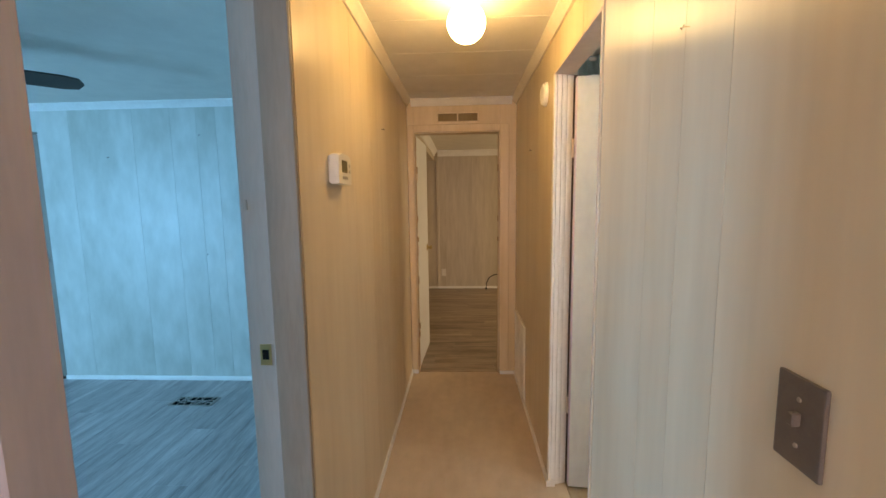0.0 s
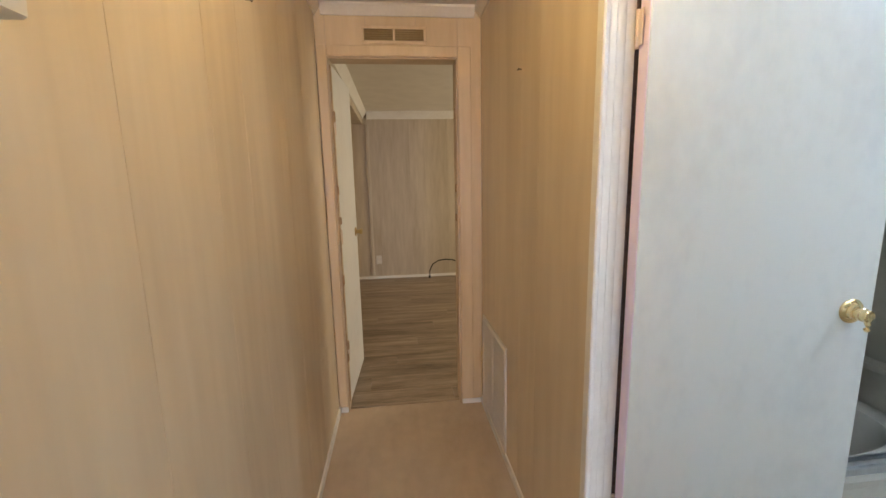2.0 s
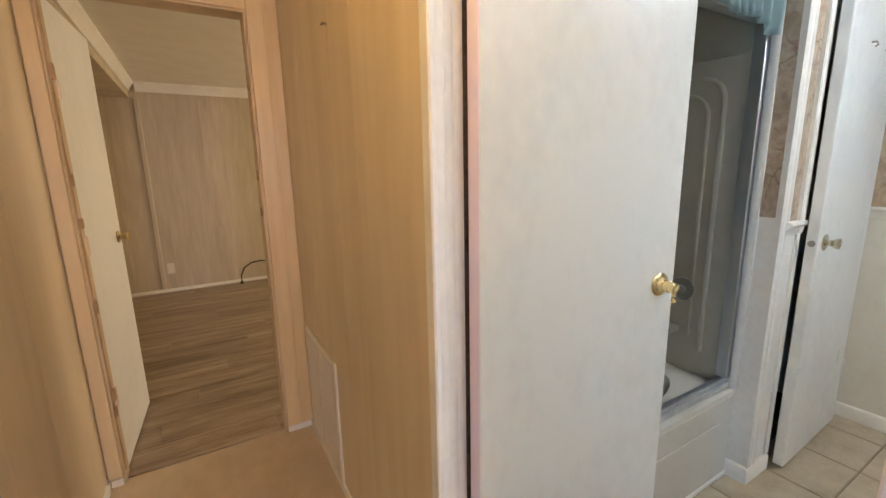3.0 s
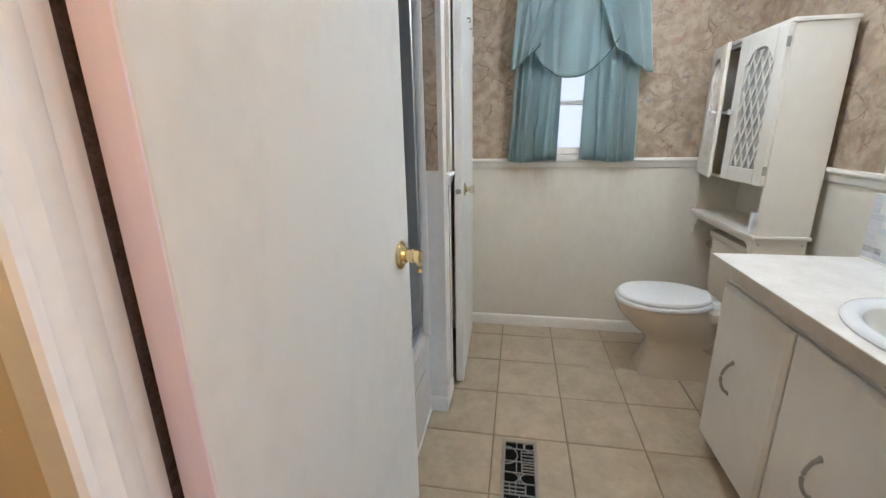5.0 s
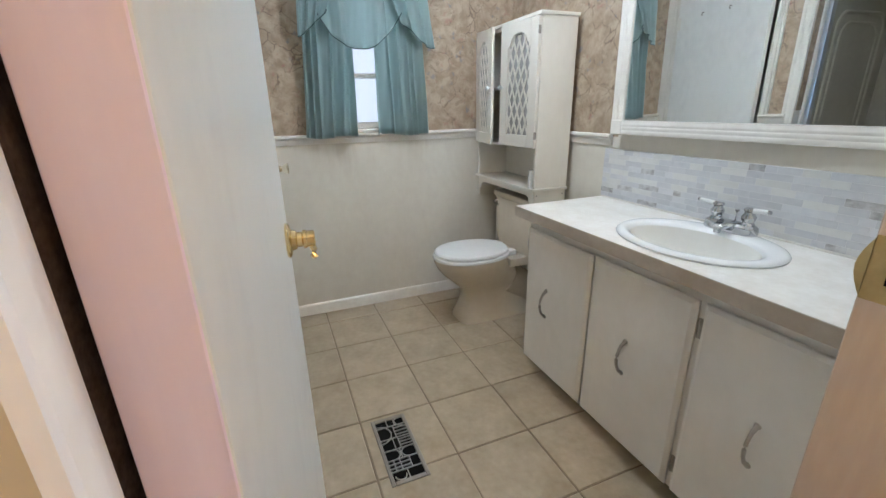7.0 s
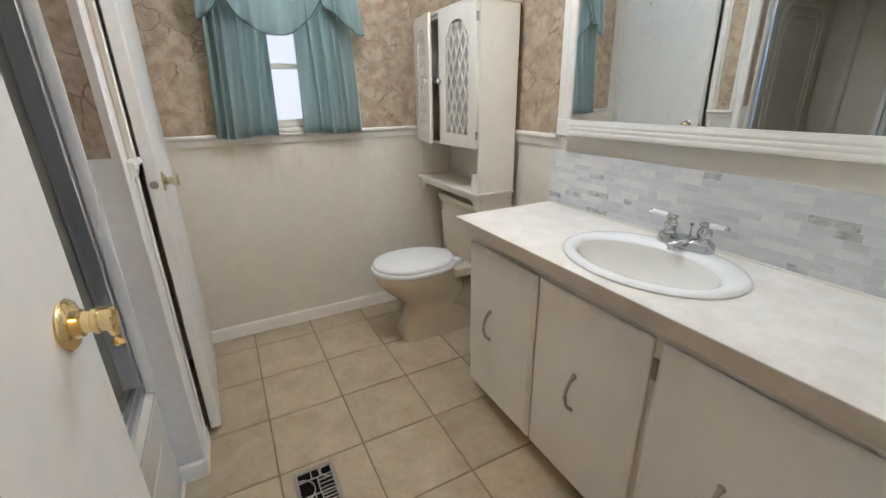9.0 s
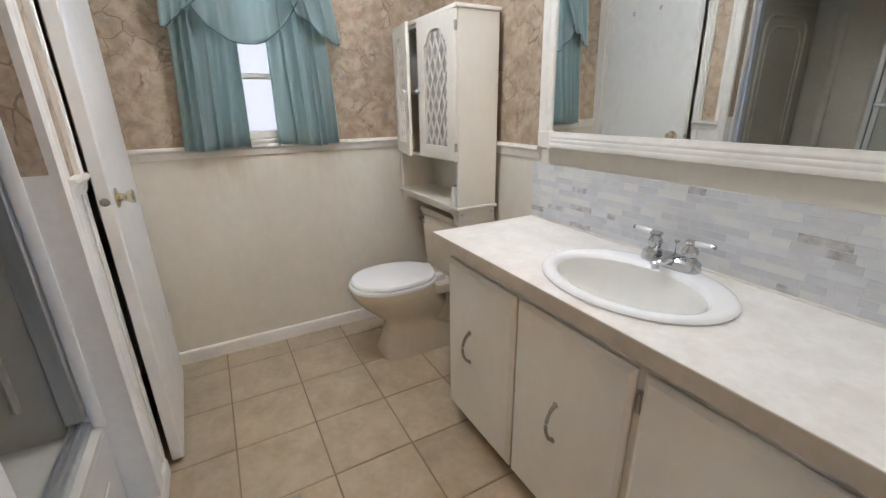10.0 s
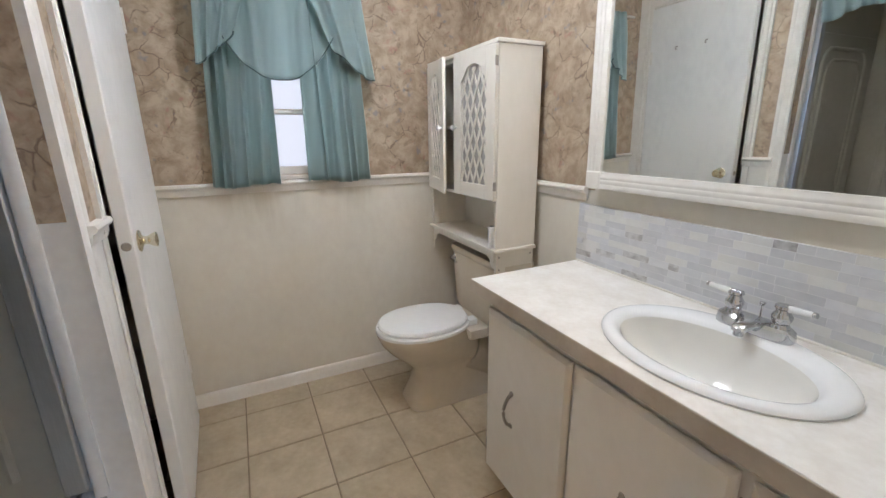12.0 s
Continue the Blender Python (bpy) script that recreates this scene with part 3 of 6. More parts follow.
# ---- lamps of the place ----
def globe_light():
    t = thing("ceiling_light", (0.03, 1.72, HZ), "lit round opal globe light on the hall ceiling", "ceiling light")
    part("canopy", lathe(bmesh.new(), [(0.0, 0), (0.055, 0), (0.058, -0.006), (0.050, -0.022), (0.040, -0.036), (0, -0.036)], (0, 0, 0)), M_TRIM, t, "white metal canopy", True)
    prof = [(0.0, -0.182)] + [(0.073 * math.sin(math.pi * k / 14), -0.109 - 0.073 * math.cos(math.pi * k / 14)) for k in range(1, 13)] + [(0.038, -0.034), (0, -0.034)]
    part("globe", lathe(bmesh.new(), prof, (0, 0, 0)), M_GLOBE, t, "glowing warm opal glass", True)


def dome_light():
    t = thing("ceiling_light", (1.93, 1.20, BZ), "lit opal dome light on the bathroom ceiling", "ceiling light")
    part("base_ring", lathe(bmesh.new(), [(0, 0), (0.14, 0), (0.14, -0.015), (0, -0.015)], (0, 0, 0)), M_TRIM, t, "", True)
    part("dome", lathe(bmesh.new(), [(0, -0.080), (0.05, -0.076), (0.09, -0.060), (0.115, -0.036), (0.120, -0.014), (0, -0.014)], (0, 0, 0)), M_DOME, t, "glowing opal glass", True)


def vanity_light():
    t = thing("vanity_light", (1.19, BY0 + 0.0035, 2.07), "white bar with four lit globe bulbs over the mirror", "wall light")
    part("back_plate", boxes(((-0.30, 0, -0.05), (0.30, 0.022, 0.05), 0.006, 2)), M_TRIM, t)
    for x in (-0.225, -0.075, 0.075, 0.225):
        part("socket", lathe(bmesh.new(), [(0, 0), (0.024, 0), (0.022, 0.030), (0, 0.030)], (x, 0.0225, 0), (0, 1, 0), 16), M_TRIM, t, "", True)
        part("bulb", lathe(bmesh.new(), [(0.0, 0.030)] + [(0.046 * math.sin(math.pi * k / 10), 0.096 - 0.046 * math.cos(math.pi * k / 10)) for k in range(2, 10)] + [(0, 0.142)], (x, 0.0225, 0), (0, 1, 0), 16), M_BULB, t, "glowing opal bulb", True)


globe_light()
dome_light()
vanity_light()


# ---- doors and frames ----
def knob(parent, at, out, material, lever=False):
    """A doorknob on its rosette: flared and dished, or a straight barrel with a drop at its end."""
    flared = [(0, 0), (0.030, 0), (0.0315, 0.003), (0.029, 0.006), (0.021, 0.008), (0.0125, 0.012), (0.0115, 0.020), (0.013, 0.025), (0.018, 0.033), (0.0215, 0.041), (0.0215, 0.0445), (0.019, 0.0465), (0.0155, 0.0465), (0.013, 0.043), (0, 0.042)]
    barrel = [(0, 0), (0.030, 0), (0.0315, 0.003), (0.029, 0.006), (0.019, 0.009), (0.017, 0.016), (0.0135, 0.018), (0.0135, 0.026), (0.0165, 0.028), (0.0165, 0.033), (0.0145, 0.035), (0.0145, 0.046), (0.012, 0.048), (0.008, 0.046), (0, 0.046)]
    k = part("doorknob", lathe(bmesh.new(), barrel if lever else flared, at, out, 24), material, parent, "brass knob on a round rosette", True)
    if lever:
        o = Vector(out)
        tip = Vector(at) + o * 0.041
        drop = [tip + Vector((0, 0, -0.010)), tip + Vector((0.001, 0, -0.022)) + o * 0.003, tip + Vector((0.001, 0, -0.034)) + o * 0.002, tip + Vector((0.001, 0, -0.038)) + o * 0.001]
        part("drop_handle", tube(bmesh.new(), drop, [0.0065, 0.006, 0.0075, 0.004], 12), material, k, "short brass drop at the knob's end", True)
    return k


def hinge(parent, at, out, metal=M_JAMB):
    o = Vector(out)
    h = part("hinge", tube(bmesh.new(), [Vector(at) + Vector((0, 0, -0.042)), Vector(at) + Vector((0, 0, 0.042))], 0.0055, 8), metal, parent, "butt hinge", True)
    s = 0.022
    side = Vector((o.y, -o.x, 0))
    b = bmesh.new()
    for k in (-1, 1):
        c = Vector(at) + side * (k * s * 0.5)
        e = side * (s * 0.5)
        lo = [min(u, v) - 0.0012 for u, v in zip(c - e, c + e)]
        hi = [max(u, v) + 0.0012 for u, v in zip(c - e, c + e)]
        lo[2], hi[2] = at[2] - 0.038, at[2] + 0.038
        box(b, lo, hi)
    part("leaf", b, metal, h)
    return h


def bath_door():
    d = thing("door_bath", (0.521, 1.987, 0), "white painted flush bathroom door standing open", "door", kind="structure", rz=-4.9)
    part("leaf", boxes(((0.002, 0, 0.012), (0.603, 0.044, 1.968), 0.002)), M_DOOR, d)
    part("hinge_edge", boxes(((-0.0005, 0.0005, 0.0125), (0.0018, 0.0435, 1.9675), 0.0008)), M_PINKLIT, d, "pinkish painted edge with the mauve light on it coloured in")
    knob(d, (0.547, 0, 0.988), (0, -1, 0), M_BRASS, True)
    knob(d, (0.547, 0.044, 0.988), (0, 1, 0), M_BRASS)
    part("latch_plate", boxes(((0.6025, 0.011, 0.955), (0.6045, 0.033, 1.015), 0.0008)), M_BRASSDULL, d)
    for z in (0.42, 1.66):
        hinge(d, (-0.006, 0.042, z), (-1, 0, 0))


def bath_frame():
    f = thing("door_frame_bath", (0, 0, 0), "white fluted casing and pinkish jambs of the bathroom doorway", "door frame", kind="structure")
    y = D2B + 0.019
    flutes = [(0, 0), (0.028, 0), (0.032, 0.004), (0.030, 0.013), (0.024, 0.017), (0.026, 0.022), (0.025, 0.034), (0.018, 0.039), (0.020, 0.045), (0.017, 0.058), (0.011, 0.064), (0.011, 0.073), (0.0075, 0.082), (0.003, 0.091), (0, 0.091)]
    part("casing_far", extrusion(bmesh.new(), flutes, (HX1 - 0.004, y, 0), (HX1 - 0.004, y, DH), (0, -1, 0), (1, 0, 0)), M_TRIM, f, "fluted white casing", True)
    part("corner_block", boxes(((HX1 - 0.014, y - 0.042, 0.0), (HX1 + 0.030, y - 0.0365, 0.034), 0.002)), M_TRIM, f)
    # recessed strip whose dark colour stands in for the unlit hinge gap
    part("jamb_far", boxes(((WX1 + 0.0005, y + 0.0015, 0), (0.556, y + 0.010, DH), 0.001)), M_GAPSHADE, f, "rough filler strip coloured as the shaded gap beside the hinges")
    part("jamb_near", boxes(((HX1 - 0.003, D2A - 0.002, 0), (WX1 + 0.006, D2A + 0.016, DH), 0.002)), M_JAMB, f, "pinkish wood jamb")
    part("jamb_head", boxes(((HX1 - 0.003, D2A + 0.0165, DH), (WX1, y, DH + 0.011), 0.002)), M_JAMB, f)
    part("edge_strip", boxes(((HX1 - 0.006, D2A - 0.010, 0), (HX1 - 0.0005, D2A - 0.003, 2.0), 0.001)), M_PANEL, f)
    b = boxes(((0.482, D2A + 0.0165, 1.005), (WX1 + 0.004, D2A + 0.019, 1.075), 0.0008))
    rings(b, [[(WX1 + 0.004 + 0.010 * math.sin(math.pi * k / 8) * (1 if s else 0.85), D2A + (0.019 if s else 0.0155), 1.008 + 0.064 * k / 8) for k in range(9)] for s in (0, 1)])
    part("strike_plate", b, M_BRASSDULL, f, "tarnished brass strike plate")
    part("strike_hole", boxes(((0.489, D2A + 0.0185, 1.025), (0.504, D2A + 0.0197, 1.055))), M_BLACK, f)


def closet_door():
    d = thing("door_closet", (2.660, CY - 0.002, 0), "white flush closet door standing slightly ajar", "door", kind="structure", rz=182.1)
    part("leaf", boxes(((0, -0.006, 0.022), (0.612, 0.032, 1.965), 0.003)), M_DOOR, d)
    knob(d, (0.545, 0.032, 0.985), (0, 1, 0), M_BRASSPALE)
    part("latch_hole", lathe(bmesh.new(), [(0, 0), (0.0125, 0), (0.0125, 0.0015), (0.010, 0.003), (0, 0.003)], (0.6115, 0.013, 0.985), (1, 0, 0), 16), M_PEWTER, d, "dark latch bore cap")
    for x, z in ((0.188, 1.722), (0.371, 1.728)):
        part("hook", tube(bmesh.new(), [(x, 0.032, z), (x, 0.046, z), (x, 0.050, z - 0.012), (x + 0.004, 0.044, z - 0.018)], 0.003, 6), M_PEWTER, d, "small metal hook", True)
    for z in (0.3, 1.68):
        hinge(d, (-0.002, 0.0325, z), (0, 1, 0), M_TRIM)
    part("scratch", boxes(((0.10, 0.032, 0.36), (0.104, 0.0325, 0.42))), M_PEWTER, d)
    f = thing("door_frame_closet", (0, 0, 0), "white moulded casing round the closet door", "door frame", kind="structure")
    for nm, p0, p1, up in (("casing_hinge", (CX1 + 0.003, CY, 0), (CX1 + 0.003, CY, 2.03), (1, 0, 0)), ("casing_latch", (CX0 + 0.010, CY, RZ - 0.03), (CX0 + 0.010, CY, 2.03), (-1, 0, 0))):
        part(nm, extrusion(bmesh.new(), [(a, b * 0.9) for a, b in CASING], p0, p1, (0, -1, 0), up), M_TRIM, f, "", True)
    part("casing_head", extrusion(bmesh.new(), [(a, b * 0.9) for a, b in CASING], (CX0 - 0.003, CY, CH + 0.003), (CX1 + 0.003, CY, CH + 0.003), (0, -1, 0), (0, 0, 1)), M_TRIM, f, "", True)
    part("casing_latch_lower", boxes(((CX0 - 0.030, CY - 0.007, 0.072), (CX0 + 0.004, CY - 0.0005, RZ - 0.042), 0.002)), M_TRIM, f)
    # the darkness of the ajar door's gap is put into this jamb's colour
    part("jamb_latch", boxes(((CX0 - 0.001, CY + 0.002, 0), (CX0 + 0.008, CY + 0.09, CH))), M_GAPSHADE, f, "jamb coloured dark like the shaded door gap")


def end_door():
    d = thing("door_end_room", (-0.362, 3.452, 0), "white painted flush door swung into the end room", "door", kind="structure", rz=87.0)
    part("leaf", boxes(((0, -0.001, 0.012), (0.605, 0.033, 1.945), 0.003)), M_DOOR, d)
    knob(d, (0.53, -0.001, 0.985), (0, -1, 0), M_BRASSDULL)
    knob(d, (0.53, 0.033, 0.985), (0, 1, 0), M_BRASSDULL)
    for z in (0.36, 1.02, 1.62):
        hinge(d, (-0.004, -0.004, z), (0, -1, 0))
    f = thing("door_frame_end", (0, 0, 0), "pale wood casing and jambs of the end doorway with torn hinge marks", "door frame", kind="structure")
    part("casing_left", boxes(((HX0 + 0.003, HY1 - 0.008, 0.035), (EX0, HY1 + 0.006, EH + 0.052), 0.003)), M_CASE, f)
    part("casing_right", boxes(((EX1, HY1 - 0.008, 0.0), (0.374, HY1 + 0.006, EH + 0.052), 0.003)), M_CASE, f)
    part("casing_head", boxes(((EX0 + 0.0005, HY1 - 0.008, EH), (EX1 - 0.0005, HY1 + 0.006, EH + 0.052), 0.003)), M_CASE, f)
    part("jamb_left", boxes(((EX0 + 0.0005, HY1 - 0.003, 0.0), (EX0 + 0.009, 3.448, EH - 0.001), 0.002)), M_TANJAMB, f)
    part("jamb_right", boxes(((EX1 - 0.012, HY1 - 0.003, 0.0), (EX1 - 0.0005, 3.463, EH - 0.001), 0.002)), M_TANJAMB, f)
    part("jamb_head", boxes(((EX0 + 0.0095, HY1 - 0.003, EH - 0.011), (EX1 - 0.0125, 3.463, EH - 0.0005), 0.002)), M_TANJAMB, f)
    for x, sx, zs in ((EX0 + 0.009, 1, (0.33, 0.40, 0.78, 1.12, 1.28, 1.66)), (EX1 - 0.012, -1, (1.12, 1.28, 1.67))):
        for i, z in enumerate(zs):
            part("wood_chip", boxes(((min(x, x + sx * 0.008), HY1 - 0.002 + 0.006 * (i % 2), z - 0.022), (max(x, x + sx * (0.011 + 0.004 * (i % 2))), HY1 + 0.030, z + 0.018 + 0.008 * (i % 3)), 0.0055, 2)), M_RAWWOOD, f, "splintered wood at an old hinge")
    part("torn_strip", tube(bmesh.new(), [(EX0 + 0.0105, HY1 + 0.008 + 0.003 * math.sin(k * 2.1), 0.06 + 1.86 * k / 24) for k in range(25)], [0.0045 + 0.0018 * math.sin(k * 1.7) for k in range(25)], 8), M_RAWWOOD, f, "torn brown wood strip along the jamb", True)
    part("threshold", boxes(((EX0 + 0.01, 3.385, 0.0005), (EX1 - 0.013, 3.412, 0.006), 0.002)), M_PLANK, f)
    part("plinth_left", boxes(((HX0 + 0.011, HY1 - 0.014, 0.0), (EX0 + 0.002, HY1 - 0.0085, 0.034), 0.003)), M_TRIM, f)
    part("plinth_right", boxes(((EX1, HY1 - 0.016, 0.0), (HX1 - 0.011, HY1 - 0.0085, 0.03), 0.003)), M_TRIM, f)


def bedroom_frame():
    f = thing("door_frame_bedroom", (0, 0, 0), "painted jambs of the open bedroom doorway", "door frame", kind="structure")
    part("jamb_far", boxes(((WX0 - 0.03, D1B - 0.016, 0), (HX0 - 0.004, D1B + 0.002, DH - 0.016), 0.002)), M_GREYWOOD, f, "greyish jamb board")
    part("stop_far", boxes(((-0.503, D1B - 0.029, 0), (HX0 + 0.004, D1B - 0.0165, DH - 0.03), 0.003)), M_STOP_AND_SHADE, f, "brownish doorstop board")
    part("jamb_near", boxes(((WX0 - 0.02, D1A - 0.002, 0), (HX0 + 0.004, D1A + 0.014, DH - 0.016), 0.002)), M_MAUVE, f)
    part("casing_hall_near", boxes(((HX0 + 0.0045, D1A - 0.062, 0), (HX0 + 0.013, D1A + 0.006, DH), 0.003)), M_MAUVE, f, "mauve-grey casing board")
    part("jamb_head", boxes(((WX0 - 0.02, D1A, DH - 0.0155), (HX0 - 0.003, D1B, DH - 0.0005), 0.002)), M_TRIM, f)
    part("strike_plate", boxes(((-0.550, D1B - 0.0185, 0.985), (-0.518, D1B - 0.0162, 1.045), 0.0008)), M_BRASSDULL, f, "brass strike plate")
    part("strike_hole", boxes(((-0.543, D1B - 0.0192, 1.002), (-0.525, D1B - 0.0184, 1.03))), M_BLACK, f)
    part("old_latch_mark", boxes(((-0.568, D1B - 0.0185, 1.412), (-0.558, D1B - 0.0162, 1.440), 0.002)), M_GREYWOOD, f)
    for y0, y1, nm in ((D1B + 0.003, D1B + 0.06, "casing_far"), (D1A - 0.06, D1A - 0.003, "casing_near")):
        part(nm, boxes(((WX0 - 0.014, y0, 0), (WX0 - 0.0005, y1, 2.03), 0.003)), M_TRIM, f)


def bedroom_closet_door():
    d = thing("door_bedroom_closet", (-4.0, 3.222, 0), "flat closed closet door in the bedroom, coloured dark for shade", "door", kind="structure")
    # this door stands in shade; the darkness is put into its colour
    part("leaf", boxes(((0, 0, 0.01), (0.70, 0.035, 1.985), 0.003)), M_STOP_AND_SHADE, d)
    knob(d, (0.645, 0, 1.0), (0, -1, 0), M_PEWTER)
    structure("wall_bedroom_closet", boxes(((-4.1, 3.31, 0), (-3.2, 3.36, HZ))), M_BLUE_PANEL, "wall behind the bedroom closet door", "wall")


bath_door()
bath_frame()
closet_door()
end_door()
bedroom_frame()
bedroom_closet_door()


# ---- hall fittings ----
def thermostat():
    t = thing("thermostat", (HX0, 1.462, 1.537), "ivory plastic programmable thermostat on the hall wall", "thermostat")
    part("back_plate", boxes(((0.0, -0.070, -0.044), (0.008, 0.070, 0.044), 0.003)), M_PLASTIC, t)
    b = bmesh.new()
    rings(b, [[(x, y * s, z * s) for y, z in ((-0.074, -0.048), (0.074, -0.048), (0.077, -0.02), (0.077, 0.022), (0.070, 0.046), (0.03, 0.054), (-0.03, 0.054), (-0.070, 0.046), (-0.077, 0.022), (-0.077, -0.02))]
              for x, s in ((0.008, 1.0), (0.030, 1.0), (0.036, 0.965))])
    part("case", b, M_PLASTIC, t, "", True)
    part("display", boxes(((0.0355, -0.040, -0.010), (0.0375, 0.022, 0.030), 0.0008)), M_LCD, t, "olive liquid crystal display")
    for za in (0.031, -0.015):
        part("display_bezel", boxes(((0.0355, -0.045, za), (0.038, 0.027, za + 0.004), 0.001)), M_PLASTIC, t)
    for y in (-0.028, -0.006, 0.016):
        part("button", lathe(bmesh.new(), [(0, 0), (0.006, 0), (0.006, 0.002), (0.004, 0.003), (0, 0.003)], (0.036, y, -0.027), (1, 0, 0), 12), M_PEWTER, t, "small grey button", True)
    for z in (0.016, -0.004):
        part("arrow_button", boxes(((0.036, 0.040, z - 0.006), (0.039, 0.054, z + 0.006), 0.002)), M_PEWTER, t, "grey arrow button")


def switch_plate():
    t = thing("light_switch", (HX1, 0.563, 1.151), "dark brown plate with one toggle switch", "light switch")
    part("plate", boxes(((-0.006, -0.036, -0.058), (0, 0.036, 0.058), 0.003, 2)), M_BROWNPLATE, t)
    part("toggle", boxes(((-0.016, -0.005, -0.004), (-0.005, 0.005, 0.014), 0.002)), M_BROWNPLATE, t, "worn brown toggle")
    for z in (-0.030, 0.030):
        part("screw", lathe(bmesh.new(), [(0, 0), (0.0035, 0), (0.003, 0.0015), (0, 0.0018)], (-0.006, 0, z), (-1, 0, 0), 10), M_PEWTER, t)


def louvre(name, at, rot, w, h, slats, label, material, backing):
    """A framed grille, lying in its local x-z plane and facing -y."""
    t = thing(name, at, label, "vent grille", rz=rot)
    fw = 0.016
    frame_paint = M_CASE
    for nm, lo, hi in (("frame_bottom", (0, -0.009, 0), (w, 0, fw)), ("frame_top", (0, -0.009, h - fw), (w, 0, h)), ("frame_side", (0, -0.009, fw), (fw, 0, h - fw)), ("frame_side", (w - fw, -0.009, fw), (w, 0, h - fw)), ("divider", (w / 2 - 0.006, -0.009, fw), (w / 2 + 0.006, 0, h - fw))):
        part(nm, boxes((lo, hi, 0.002)), frame_paint, t)
    part("backing", boxes(((fw * 0.5, -0.0022, fw * 0.5), (w - fw * 0.5, -0.0004, h - fw * 0.5))), backing, t, "dim opening behind the slats")
    b = bmesh.new()
    polygon_prism(b, [(0, -0.0075, 0), (0, -0.0065, -0.0005), (0, -0.003, 0.0065), (0, -0.004, 0.007)], (w - 2 * fw, 0, 0))
    me = bpy.data.meshes.new("slat")
    b.to_mesh(me)
    b.free()
    me.materials.append(material)
    for i in range(slats):
        piece("slat", me, t, (fw, 0, fw + (i + 0.3) * (h - 2 * fw) / slats))
    return t


def return_grille():
    t = thing("return_air_grille", (HX1, 3.312, 0.012), "cream return air grille low on the panelled wall", "vent grille", rz=-90)
    w, h = 0.50, 0.553
    for nm, lo, hi in (("frame_bottom", (0, -0.010, 0), (w, 0, 0.026)), ("frame_top", (0, -0.010, h - 0.026), (w, 0, h)), ("frame_side", (0, -0.010, 0.026), (0.026, 0, h - 0.026)), ("frame_side", (w - 0.026, -0.010, 0.026), (w, 0, h - 0.026)), ("divider", (w * 0.5 - 0.010, -0.010, 0.026), (w * 0.5 + 0.010, 0, h - 0.026))):
        part(nm, boxes((lo, hi, 0.003)), M_CROWN, t)
    part("backing", boxes(((0.02, -0.002, 0.02), (w - 0.02, -0.0004, h - 0.02))), M_HALLFLOOR, t, "beige sheet behind the slats")
    b = boxes(((-0.0025, -0.008, 0), (0.0025, -0.002, h - 0.052)))
    me = bpy.data.meshes.new("slat")
    b.to_mesh(me)
    b.free()
    me.materials.append(M_CROWN)
    for i in range(30):
        x = 0.034 + i * (w - 0.068) / 29
        if abs(x - w / 2) > 0.014:
            piece("slat", me, t, (x, 0, 0.026))


def doorbell():
    t = thing("smoke_detector", (HX1, 2.213, 1.945), "round white plastic detector on the hall wall", "smoke detector")
    part("base", lathe(bmesh.new(), [(0, 0), (0.058, 0), (0.058, 0.008), (0, 0.008)], (0, 0, 0), (-1, 0, 0), 28), M_TRIM, t, "", True)
    part("cover", lathe(bmesh.new(), [(0, 0.008), (0.054, 0.008), (0.050, 0.020), (0.034, 0.026), (0.030, 0.023), (0.012, 0.024), (0, 0.024)], (0, 0, 0), (-1, 0, 0), 28), M_TRIM, t, "", True)


def wall_hook(at, out, material=M_BRASSDULL, label="small brass cup hook screwed into the panelling", s=1.0):
    t = thing("wall_hook", at, label, "wall hook", "hooks and nails on the panelling")
    o = Vector(out)
    part("shank", tube(bmesh.new(), [o * 0, o * 0.010 * s, o * 0.016 * s], 0.0022 * s, 8), material, t)
    part("bend", tube(bmesh.new(), [o * 0.016 * s + Vector((0, 0, 0.006 * s)), o * 0.017 * s, o * 0.021 * s + Vector((0, 0, -0.007 * s)), o * 0.026 * s + Vector((0, 0, -0.002 * s))], 0.0022 * s, 8), material, t, "", True)


thermostat()
switch_plate()
louvre("supply_vent", (-0.190, HY1, 2.020), 0, 0.335, 0.088, 5, "tan louvred supply vent over the end doorway", M_TAN, M_TAN)
return_grille()
doorbell()
wall_hook((HX1, 0.882, 1.742), (-1, 0, 0), M_BRASSPALE, s=0.65)
for at, out in (((HX0, 2.31, 1.81), (1, 0, 0)), ((HX1, 2.63, 1.722), (-1, 0, 0)), ((-1.984, 3.2, 1.948), (0, -1, 0)), ((-2.722, 3.2, 1.793), (0, -1, 0)), ((-1.99, 3.2, 1.033), (0, -1, 0)), ((-1.673, 3.2, 1.032), (0, -1, 0))):
    wall_hook(at, out, M_CABLE, "small dark bent nail in the pale panelling", 0.7)


# ---- bathroom: vanity with its top, basin and tap ----
VX0, VX1, VF, CT = 0.522, 1.800, 0.928, 0.788


